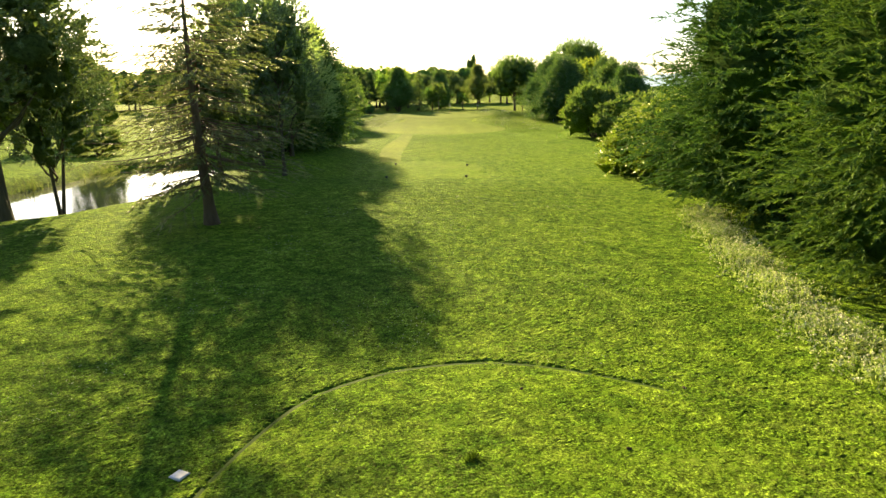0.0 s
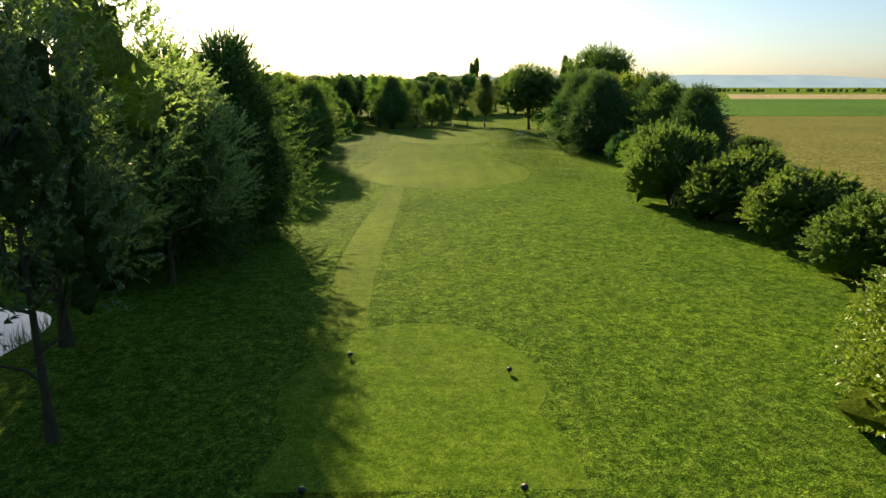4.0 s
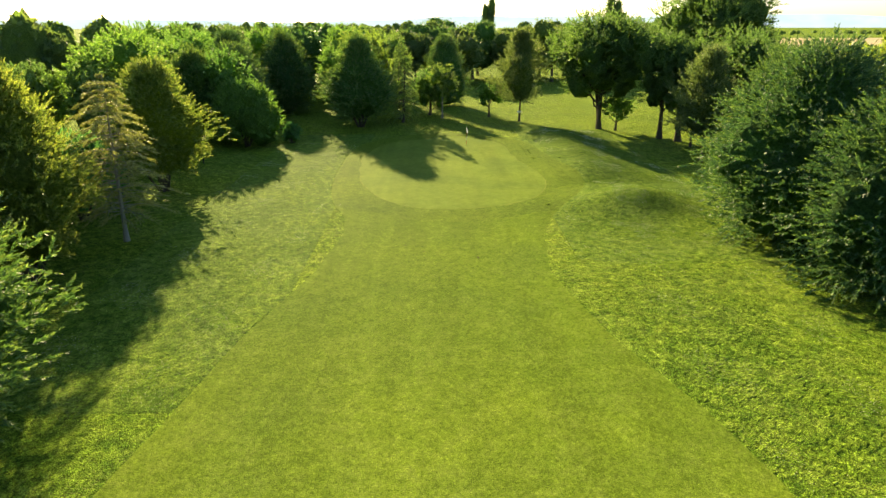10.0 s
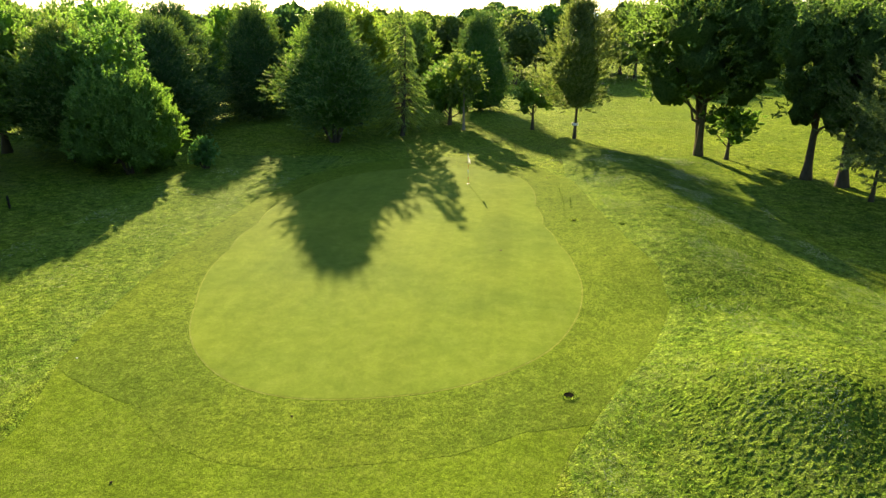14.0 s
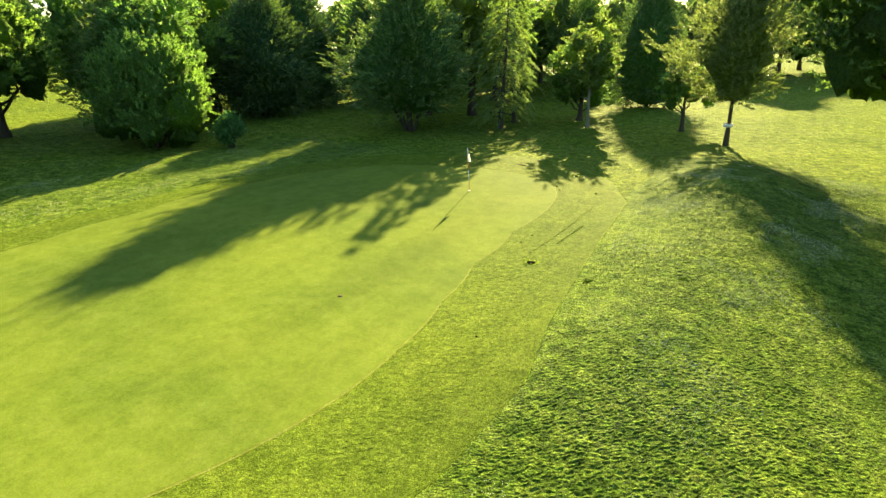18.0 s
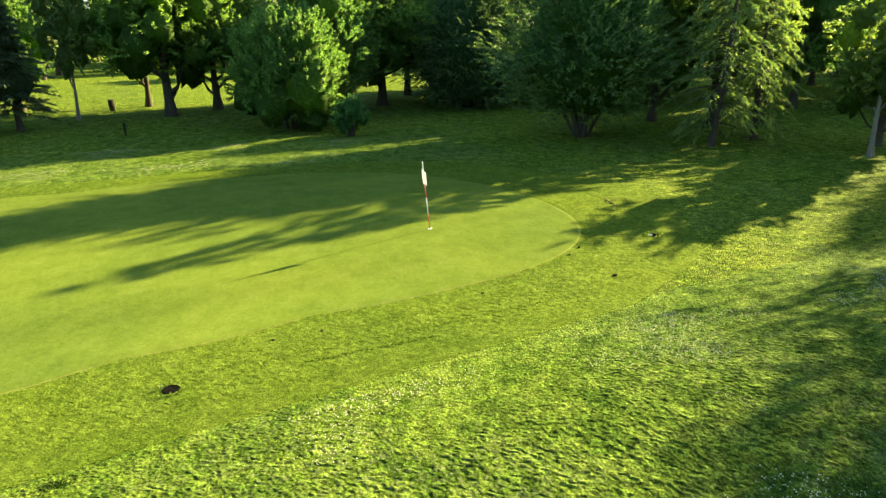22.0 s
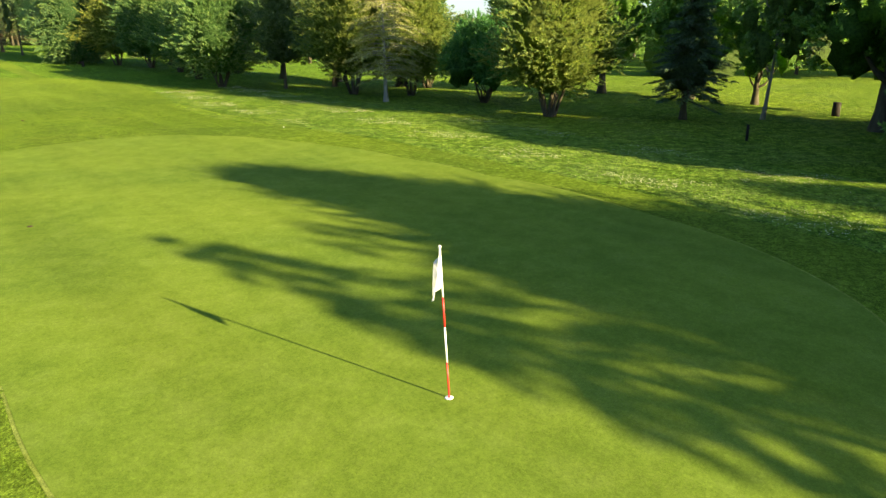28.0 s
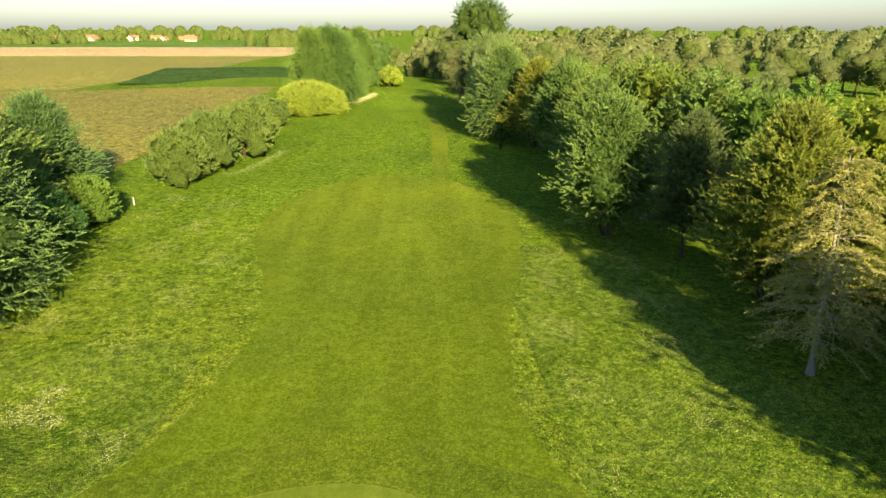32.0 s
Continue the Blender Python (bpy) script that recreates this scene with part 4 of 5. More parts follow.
# pond side and first trees
plant("riverside", -22.36, 33.83, 13.0, 11.0, "tall alder with a double trunk on the pond bank", WEST)
plant("riverside", -22.77, 39.01, 10.7, 6.3, "slim alder on the pond bank", WEST)
plant("larch", -11.88, 31.46, 11.4, 9.6, "thin larch with drooping half bare branches", WEST)
plant("slim_willow", -12.32, 48.24, 11.8, 5.8, "soft grey green willow with a slim trunk", WEST)
plant("willow", -15.64, 55.08, 14.0, 9.6, "tall grey green willow", WEST)
plant("willow", -14.92, 63.37, 10.5, 8.4, "tall grey green willow", WEST)
plant("cypress_dark", -16.4, 68.4, 11.8, 8.6, "dark bushy cypress behind the willows", WEST)
plant("riverside", -18.43, 49.28, 8.6, 4.7, "thin leaning alder at the water edge", WEST, lean=6)
plant("riverside", -18.02, 52.48, 10.1, 4.8, "thin leaning alder at the water edge", WEST, lean=-5)
plant("shrub", -18.55, 63.37, 4.2, 6.3, "dense grey green shrub by the pond", WEST)
plant("shrub", -34.62, 67.5, 2.7, 5.3, "dense shrub on the far bank of the pond", WEST)
plant("riverside", -45.01, 86.66, 10.0, 7.4, "open alder behind the pond", WEST)
# conifers along the west side
for x, y, h, w, kind, lb in (
    (-14.9, 74.7, 12.9, 9.6, "cypress_dark", "tall bushy cypress with drooping sprays"), (-18.5, 80.5, 11.5, 8.5, "cypress_gold", "bronze tinged cypress"),
    (-20.5, 88.0, 11.6, 9.5, "cypress", "bushy green cypress"), (-21.0, 97.0, 10.5, 9.0, "cypress", "bushy green cypress"),
    (-19.2, 107.6, 11.0, 8.8, "cypress", "bushy green cypress with a bare trunk foot"), (-17.5, 117.7, 11.0, 9.0, "cypress", "bushy green cypress with several stems"),
    (-21.3, 123.4, 10.2, 6.8, "pine", "grey green pine with a pale trunk"), (-22.8, 132.6, 11.8, 8.0, "cypress_gold", "golden tipped cypress"),
    (-25.4, 137.2, 10.0, 6.8, "cypress_gold", "golden tipped cypress"), (-20.8, 140.0, 10.9, 6.6, "dead", "dying yellow conifer with bare lower branches"),
    # golden leaf on the fanned cypress paints its sunlit sprays
    (-26.2, 145.0, 6.3, 6.4, "clipped", "dark green rounded bush on many stems"), (-23.6, 153.5, 10.9, 8.4, "cypress_gold", "cypress with many fanned stems"),
    (-29.2, 159.4, 8.8, 5.0, "spruce", "blue green spruce"), (-33.2, 162.5, 10.2, 4.8, "birch", "slender birch with hanging twigs"),
    (-33.3, 168.8, 12.4, 11.0, "broad", "dark green broadleaf tree"), (-36.4, 172.6, 10.8, 10.0, "broad", "dark green broadleaf tree"),
    (-22.6, 175.6, 8.2, 8.0, "round", "large rounded bush with sunlit edge"), (-17.9, 178.3, 2.7, 2.5, "tuft", "small upright bush on the lawn"),
):
    plant(kind, x, y, h, w, lb, WEST)
# trees behind the first row, west
for x, y, h, w, kind, lb in (
    (-33.0, 185.8, 11.0, 11.5, "broad", "dark multi stemmed tree"), (-27.9, 191.5, 11.2, 9.6, "cypress_dark", "dark conifer"),
    (-26.0, 179.2, 10.4, 8.0, "broad", "dark broadleaf tree behind the rounded bush"), (-32.1, 146.9, 9.2, 5.0, "broad", "slim broadleaf tree"), (-42.4, 152.6, 9.5, 7.5, "broad", "slim dark green broadleaf tree at the edge of the lawn"), (-31.9, 131.5, 9.0, 6.5, "cypress", "green conifer"),
    (-26.0, 124.4, 9.5, 6.5, "broad_light", "light green tree"), (-42.3, 157.9, 9.5, 6.5, "broad", "broadleaf tree"), (-41.6, 167.4, 10.2, 7.0, "broad_light", "light green tree"),
    (-27.5, 111.0, 11.8, 9.0, "broad_light", "light green tree behind the conifers"), (-26.5, 101.5, 12.2, 9.5, "broad_yellow", "yellow green tree"),
    (-28.0, 91.0, 11.8, 9.5, "broad_light", "light green tree behind the conifers"), (-25.5, 81.0, 11.0, 9.0, "broad", "broadleaf tree"),
    (-30.5, 118.0, 11.5, 9.5, "broad", "broadleaf tree"), (-31.0, 128.5, 12.0, 10.0, "broad_yellow", "yellow green tree"), (-40.2, 145.4, 11.4, 9.0, "broad", "broadleaf tree"),
    (-29.5, 179.5, 11.0, 9.5, "cypress", "green conifer"), (-35.0, 192.0, 12.0, 11.5, "broad", "broadleaf tree"), (-30.6, 199.0, 12.8, 10.5, "cypress_dark", "dark pointed conifer"),
    (-14.6, 199.2, 10.2, 7.6, "broad", "broadleaf tree in shade"), (-24.0, 205.0, 12.6, 9.0, "cypress_dark", "dark pointed conifer"),
):
    plant(kind, x, y, h, w, lb, WEST)
for x, y, h, w, kind in ((-38, 182, 13.0, 9.5, "broad"), (-40, 191, 12.5, 9.0, "broad_light"), (-46, 206, 13.5, 10, "broad"), (-37, 203, 13.5, 9.5, "broad"), (-43, 198, 12.5, 9.5, "cypress"), (-15, 214, 13.0, 9.0, "broad"), (-9, 222, 12.0, 8.0, "broad_light"), (-28, 211, 13.5, 9.5, "broad")):
    plant(kind, x, y, h, w, "tall tree of the dense wood behind the lawn", NORTH)
# behind the green
plant("cedar", -10.8, 190.4, 12.1, 10.4, "broad dark conifer with several stems", NORTH)
plant("deodar", -5.1, 194.9, 11.8, 5.6, "slim light green conifer with hanging sprays", NORTH)
plant("deodar", -5.6, 198.8, 11.4, 4.8, "slim light green conifer with hanging sprays", NORTH)
plant("broad_yellow", -11.2, 201.5, 13.0, 9.0, "yellow green tree behind the dark conifer", NORTH)
plant("birch", 0.7, 199.6, 8.4, 5.4, "light green birch", NORTH)
plant("broad", -1.2, 203.0, 6.6, 6.6, "dark small tree with a leaning trunk", NORTH)
plant("cypress_dark", 1.5, 216.0, 12.0, 8.0, "dark conifer", NORTH)
plant("small", 8.0, 200.8, 5.3, 5.2, "young tree with a round crown", NORTH)
plant("pine", 12.0, 195.4, 13.0, 7.7, "tall pine with a marked trunk", NORTH)
plant("oak", 22.0, 188.0, 15.0, 14.6, "large spreading oak", NORTH)
plant("small", 24.0, 186.8, 4.6, 5.0, "young dark tree under the oak", NORTH)
for x, y, h, w, kind in ((27.6, 179.8, 12.4, 7.6, "broad_dark"), (29.2, 177.7, 12.6, 8.2, "broad_dark"), (29.2, 173.7, 10.0, 6.4, "pine"), (27.3, 165.7, 11.6, 7.2, "pine"), (33.0, 169.5, 12.5, 8.5, "broad_dark"), (36.5, 177.0, 13.0, 9.0, "broad_dark")):
    plant(kind, x, y, h, w, "tall tree with a bare lower trunk", EAST)
plant("oak", 42.5, 202.0, 20.0, 17.0, "very tall round headed tree", EAST)
# east side
for x, y, h, w, kind, lb in (
    (23.4, 139.8, 12.6, 12.4, "cypress_dark", "massive dark spreading conifer"), (24.0, 130.6, 12.0, 11.2, "cypress_dark", "massive dark spreading conifer"), (25.6, 147.4, 12.0, 10.6, "cypress_dark", "tall layered dark green conifer"),
    (29.5, 118.0, 10.8, 9.5, "cypress", "full grey green conifer"), (30.0, 109.0, 10.3, 8.6, "cypress_dark", "dark conifer with ragged tips"),
    (34.0, 149.0, 12.6, 10.0, "broad_yellow", "yellow green tree"), (31.5, 128.6, 12.0, 9.5, "cypress_dark", "dark conifer"),
    (24.8, 119.4, 4.4, 5.2, "clipped", "dark rounded bush"), (24.6, 113.4, 4.5, 5.4, "round", "rounded bush with sunlit leaves"),
    (21.6, 99.8, 5.8, 6.6, "shrub", "dense grey green hedge shrub"), (20.4, 93.2, 7.0, 7.2, "shrub", "dense grey green hedge shrub"), (18.6, 85.4, 6.8, 8.0, "shrub", "dense grey green hedge shrub"),
    (21.0, 78.4, 5.6, 8.6, "shrub", "dense grey green hedge shrub"), (21.6, 71.0, 5.0, 8.0, "shrub", "dense hedge shrub"), (21.8, 64.0, 4.6, 8.2, "shrub", "dense hedge shrub"), (22.2, 57.0, 4.4, 8.0, "shrub", "dense hedge shrub"),
    (42.0, 119.2, 4.0, 6.4, "shrub", "grey bush in the meadow"),
):
    plant(kind, x, y, h, w, lb, EAST)
plant("laurel", 16.2, 45.8, 5.3, 12.6, "wide yellow green laurel bush with glossy leaves", EAST, depth=1.25, turn=0)
for x, y, h, w in ((13.8, 31.78, 15.1, 12.6), (13.6, 20.96, 14.1, 11.4), (13.13, 11.08, 13.2, 10.5), (17.41, 35.13, 14.7, 9.9), (11.2, -3.11, 14.7, 10.1)):
    plant("leyland", x, y, h, w, "large dense conifer reaching to the ground", EAST)
plant("laurel_small", 3.6, -6.0, 5.4, 6.8, "yellow green laurel bush", EAST)

# woods further off
rng = np.random.default_rng(5)


def wood_row(kinds, pts_xyhw, label, group):
    for k, (x, y, h, w) in enumerate(pts_xyhw):
        plant(kinds[k % len(kinds)], x, y, h, w, label, group)


def scatter(x0, x1, y0, y1, n, h0, h1, gap=6.0):
    out = []
    for _ in range(n * 12):
        p = (rng.uniform(x0, x1), rng.uniform(y0, y1))
        if len(out) < n and all((p[0] - q[0]) ** 2 + (p[1] - q[1]) ** 2 > gap * gap for q in out):
            h = rng.uniform(h0, h1)
            out.append((*p, h, h * rng.uniform(0.72, 0.98)))
    return out


wood_row(("far", "far_willow", "far_dark"), scatter(-150, -80, 60, 250, 60, 9, 14, 9), "tree of the wood across the lawn", "wood to the west")
wood_row(("far_willow", "far_willow", "far"), scatter(-120, -34, -60, 22, 40, 8, 12, 9), "pale willow of the wood", "wood to the south west")
wood_row(("far", "far_dark", "far"), [q for q in scatter(-62, 8, 216, 276, 44, 11, 14, 7) if q[1] > 252 or (-40 < q[0] < -12) or (q[0] <= -40 and q[1] > 240)], "tree of the wood behind the green", "wood to the north")
wood_row(("far", "far_dark", "far"), scatter(0, 72, 262, 300, 20, 12, 16, 8), "tree of the wood beyond the far lawn", "wood to the north")
wood_row(("far", "far_willow"), scatter(-34, -6, -120, -8, 18, 9, 13, 8), "tree along the lane", "trees along the lane")
wood_row(("far", "far_dark"), scatter(6, 26, -130, -26, 12, 8, 12, 8), "tree along the lane", "trees along the lane")
plant("oak", -22.3, -40.0, 23.5, 17.0, "very tall round headed tree", "trees along the lane")
for x, y, h in ((22.0, 380.0, 25.0), (60.0, 330.0, 24.0), (63.0, 334.0, 22.0)):
    plant("poplar", x, y, h, 6.5, "tall narrow poplar", "poplars")


def far_belt(name, pts_in, h, label, leaf="hedge_far", seed=3):
    """A belt of distant trees as one mass of leaves."""
    r = np.random.default_rng(seed)
    g = []
    for x, y in pts_in:
        hh = h * r.uniform(0.6, 1.2)
        w = hh * r.uniform(0.8, 1.4)
        n = 200
        d = unit(r.normal(size=(n, 3)))
        d[:, 2] = np.abs(d[:, 2])
        c = np.array([x, y, hh * 0.3])
        ax = np.array([w / 2, w / 2, hh * 0.68])
        g.append((*needle_tris(c + d * ax * 0.85, unit(d + 0.8 * r.normal(size=d.shape)), hh * 0.1, hh * 0.085, r), leaf))
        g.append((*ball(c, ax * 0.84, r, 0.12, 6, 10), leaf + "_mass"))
    return tagged(new(name, mesh_from(name, g, True)), label, "woods", kind="stuff")


def belt(x0, y0, x1, y1, n, wide, seed):
    r = np.random.default_rng(seed)
    t = r.random(n)
    return [(x0 + (x1 - x0) * q + r.normal() * wide, y0 + (y1 - y0) * q + r.normal() * wide) for q in t]


far_belt("distant_woods", belt(-900, 330, 30, 420, 150, 45, 1), 14, "distant mixed woods")
far_belt("distant_woods", belt(-700, -60, -140, 260, 170, 60, 2), 15, "distant mixed woods")
far_belt("distant_woods", belt(-140, -420, -30, -60, 130, 36, 3), 11, "distant pale willow woods", "far_pale")
far_belt("distant_woods", belt(-900, -420, -140, -160, 170, 80, 4), 16, "distant pale woods", "far_pale")
far_belt("distant_woods", belt(60, -760, 900, -820, 150, 30, 5), 11, "tree belt behind the village")
far_belt("distant_woods", belt(40, -420, 130, -440, 22, 10, 6), 15, "tree clump at the field edge")
far_belt("distant_woods", belt(330, -520, 420, -500, 26, 8, 7), 13, "tree clump at the field edge")
far_belt("distant_woods", belt(255, -622, 450, -640, 44, 6, 12), 4.2, "garden trees before the village")
far_belt("distant_woods", belt(-1600, -900, 1800, -1500, 240, 60, 8), 19, "distant tree belt")
far_belt("distant_woods", belt(200, 1250, 1900, 1100, 330, 70, 9), 7, "distant tree belt")
far_belt("distant_woods", belt(-1500, 900, 200, 1100, 150, 70, 10), 18, "distant tree belt")


# ---- village ----
def house(x, y, turn, L, W, h):
    root = new("house")
    root.matrix_basis = pose(x, y, 0, 0, 0, turn)
    a, b = L / 2, W / 2
    v = [(-a, -b, 0), (a, -b, 0), (a, b, 0), (-a, b, 0), (-a, -b, h), (a, -b, h), (a, b, h), (-a, b, h), (-a, 0, h + W * 0.36), (a, 0, h + W * 0.36)]
    part("wall", mesh_from("wall", [(np.array(v), np.array([[0, 1, 5, 4], [2, 3, 7, 6], [3, 0, 4, 7], [1, 2, 6, 5]]), "wall"), (np.array(v), np.array([[4, 7, 8], [6, 5, 9]]), "wall")]), root)
    e = 0.5
    rz, ez = h + W * 0.36 + 0.1, h - 0.1
    rv = [(-a - e, -b - e, ez), (a + e, -b - e, ez), (a + e, 0, rz), (-a - e, 0, rz), (-a - e, b + e, ez), (a + e, b + e, ez)]
    rv += [(p[0], p[1], p[2] + 0.25) for p in rv]
    rf = [[0, 1, 2, 3], [3, 2, 5, 4], [6, 9, 8, 7], [9, 10, 11, 8], [0, 6, 7, 1], [4, 5, 11, 10]]
    part("roof", mesh_from("roof", [(np.array(rv), np.array(rf), "tiles")]), root)
    for i in range(max(2, int(L / 4))):
        wx = -a + 2 + i * (L - 4) / max(1, int(L / 4) - 1)
        for s in (-1, 1):
            q = [(wx - 0.6, s * (b + 0.04), 1.0), (wx + 0.6, s * (b + 0.04), 1.0), (wx + 0.6, s * (b + 0.04), 2.3), (wx - 0.6, s * (b + 0.04), 2.3)]
            part("window", mesh_from("window", [(np.array(q), np.array([[0, 1, 2, 3]]), "glass")]), root)
    return tagged(root, "white plastered house with a red tiled roof", "house", "village houses")


for x, y, t, L, W, h in ((262, -640, 8, 20, 8, 2.6), (300, -668, 80, 9, 7, 3), (318, -690, 25, 12, 7, 3.6), (338, -664, 95, 10, 7, 4), (349, -700, 20, 11, 7, 3.6), (384, -668, 70, 10, 7, 3), (405, -704, 5, 12, 8, 3.4), (436, -680, 30, 11, 7, 3.2), (281, -706, 0, 12, 7, 4), (128, -600, 15, 10, 7, 3)):
    house(x, y, t, L, W, h)


# ---- course furniture ----
def lathe(profile, seg=16):
    pr = np.array(profile, float)
    a = np.arange(seg) * 2 * math.pi / seg
    v = np.stack([np.outer(pr[:, 0], np.cos(a)), np.outer(pr[:, 0], np.sin(a)), np.repeat(pr[:, 1:2], seg, 1)], -1).reshape(-1, 3)
    f = [[i * seg + j, i * seg + (j + 1) % seg, (i + 1) * seg + (j + 1) % seg, (i + 1) * seg + j] for i in range(len(pr) - 1) for j in range(seg)]
    return v, np.array(f)


HOLE = (3.2, 174.27)
hz = at(*HOLE) + 0.015
flag_root = new("flagstick")
flag_root.matrix_basis = pose(*HOLE, hz, 6, 0, 0)
SEGMENTS = [(0.0, 0.52, "red"), (0.52, 1.02, "white"), (1.02, 1.44, "red"), (1.44, 2.1, "white")]
for z0, z1, m in SEGMENTS:
    part("pole_band", mesh_from("pole_band", [(*lathe([(0.0, z0), (0.013, z0 + 0.001), (0.013, z1 - 0.001), (0.0, z1)], 12), m)], True), flag_root, m + " painted band of the pole")
part("pole_cap", mesh_from("pole_cap", [(*lathe([(0.0, 2.1), (0.02, 2.105), (0.02, 2.13), (0.0, 2.145)], 12), "white")], True), flag_root)
uu, vv = np.meshgrid(np.linspace(0, 1, 16), np.linspace(0, 1, 14))
fold = 0.10 * np.sin(uu * 7.5 + vv * 1.2) * uu
px = 0.012 + uu * (0.1 + 0.14 * vv)
pz = 2.08 - vv * 0.5 - uu * (0.16 + 0.1 * (1 - vv))
fi = np.arange(uu.size).reshape(uu.shape)
ff = np.stack([fi[:-1, :-1], fi[:-1, 1:], fi[1:, 1:], fi[1:, :-1]], -1).reshape(-1, 4)
cloth = part("flag", mesh_from("flag", [(np.stack([px * 0.7, fold * 0.8 - px * 0.3, pz], -1).reshape(-1, 3), ff, "cloth")], True), flag_root, "plain white cloth hanging limp")
th = cloth.modifiers.new("thickness", "SOLIDIFY")
th.thickness = 0.003
part("cup", mesh_from("cup", [(*lathe([(0.0, 0.003), (0.03, 0.003), (0.054, 0.006), (0.06, 0.004), (0.062, 0.0)], 20), "white")], True), flag_root, "white rim of the hole")
tagged(flag_root, "red and white flagstick with a limp white flag on the green", "flagstick")


def tee_marker(x, y):
    root = new("tee_marker")
    root.matrix_basis = pose(x, y, at(x, y) + 0.02, 0, 0, random.random() * 360)
    part("spike", mesh_from("spike", [(*lathe([(0.0, -0.05), (0.015, -0.05), (0.015, 0.08), (0.0, 0.08)], 8), "black")], True), root)
    part("head", mesh_from("head", [(*lathe([(0.0, 0.06), (0.07, 0.08), (0.1, 0.14), (0.08, 0.2), (0.0, 0.22)], 12), "black")], True), root)
    return tagged(root, "small dark tee marker on the teeing ground", "tee marker", "tee markers")


for x, y in ((-4.85, 53.6), (0.65, 52.2), (-5.05, 45.6), (0.2, 45.6)):
    tee_marker(x, y)


def drain(x, y):
    root = new("drain_hole")
    root.matrix_basis = pose(x, y, at(x, y) + 0.03, 0, 0, random.random() * 90)
    # no real depth: a near-black disc paints the shade inside the drain
    part("pit", mesh_from("pit", [(*lathe([(0.0, 0.008), (0.08, 0.008), (0.15, 0.012), (0.16, -0.02)], 14), "pit")]), root, "flat disc painted dark as the shaded pit")
    r = np.random.default_rng(int(x * 10))
    n = 90
    a = r.random(n) * 6.283
    b = np.stack([np.cos(a) * (0.16 + 0.12 * r.random(n)), np.sin(a) * (0.16 + 0.12 * r.random(n)), np.zeros(n)], 1)
    d = unit(np.stack([np.cos(a) * 0.5, np.sin(a) * 0.5, np.ones(n)], 1) + 0.3 * r.normal(size=(n, 3)))
    tagged(part("grass_rim", mesh_from("grass_rim", [(*leaf_quads(b, d, 0.09, 0.02, r), "grassblade")]), root), "longer grass round the pit", kind="stuff")
    return tagged(root, "small sunken drain pit in the apron grass", "drain", "drains")


drain(8.37, 148.0)
drain(9.84, 166.4)
drain(6.5, 180.3)


def clod(x, y, size, label="small dark clod of turf lying on the mown grass", mat="soil"):
    """A rough crumb of soil or a fallen scrap."""
    r = np.random.default_rng(int(abs(x) * 31 + y * 7))
    ob = new("turf_clod", mesh_from("turf_clod", [(*ball((0, 0, size * 0.25), (size, size * 0.7, size * 0.45), r, 0.2, 6, 9), mat)]))
    ob.matrix_basis = pose(x, y, at(x, y) + 0.015, 0, 0, r.random() * 360)
    return tagged(ob, label, "clod", "clods on the mown grass")


for x, y, size in ((-2.4, 138.7, 0.05), (-3.8, 140.4, 0.04), (0.4, 146.0, 0.04), (-1.2, 137.5, 0.05), (2.1, 136.4, 0.07), (-3.1, 142.8, 0.04), (8.7, 177.0, 0.07), (6.5, 177.5, 0.05), (6.9, 176.9, 0.04), (8.3, 173.4, 0.04), (10.9, 160.4, 0.05), (8.6, 168.4, 0.04), (8.6, 169.4, 0.04), (-0.5, 14.6, 0.05), (0.9, 12.4, 0.05), (2.6, 14.5, 0.06)):
    clod(x, y, size)
clod(-7.9, 148.4, 0.035, "small white scrap lying on the apron", "white")
clod(6.45, 180.2, 0.06, "small white scrap in the pit", "white")


def grass_clump(x, y, wide, h, label):
    """A tuft of coarse dark grass standing out of the turf."""
    r = np.random.default_rng(int(abs(x) * 17 + y * 5))
    n = int(260 * wide / 0.3)
    q = r.normal(size=(n, 2)) * wide * 0.4
    base = np.stack([q[:, 0], q[:, 1], np.zeros(n)], 1)
    d = unit(np.stack([q[:, 0] / wide, q[:, 1] / wide, np.full(n, 0.8)], 1) + 0.35 * r.normal(size=(n, 3)))
    d[:, 2] = np.abs(d[:, 2])
    ob = new("grass_clump", mesh_from("grass_clump", [(*leaf_quads(base, d, h * (0.6 + 0.6 * r.random(n)), 0.018, r), "mower_line")]))
    ob.matrix_basis = pose(x, y, at(x, y) + 0.01)
    return tagged(ob, label, "grass clump", kind="stuff")


for x, y, wide, h in ((14.9, 165.7, 0.16, 0.07), (12.4, 164.9, 0.3, 0.06)):
    grass_clump(x, y, wide, h, "coarse dark clump of grass in the rough")
grass_clump(-1.6, 12.2, 0.14, 0.12, "small leafy weed on the teeing ground")


def stake(x, y, h, name, label, mat, r=0.04):
    ob = new(name, mesh_from(name, [(*lathe([(0.0, -0.1), (r, -0.1), (r, h - 0.03), (r * 0.7, h), (0.0, h)], 10), mat)], True))
    ob.matrix_basis = pose(x, y, at(x, y), 2, 1, 0)
    return tagged(ob, label, "post")


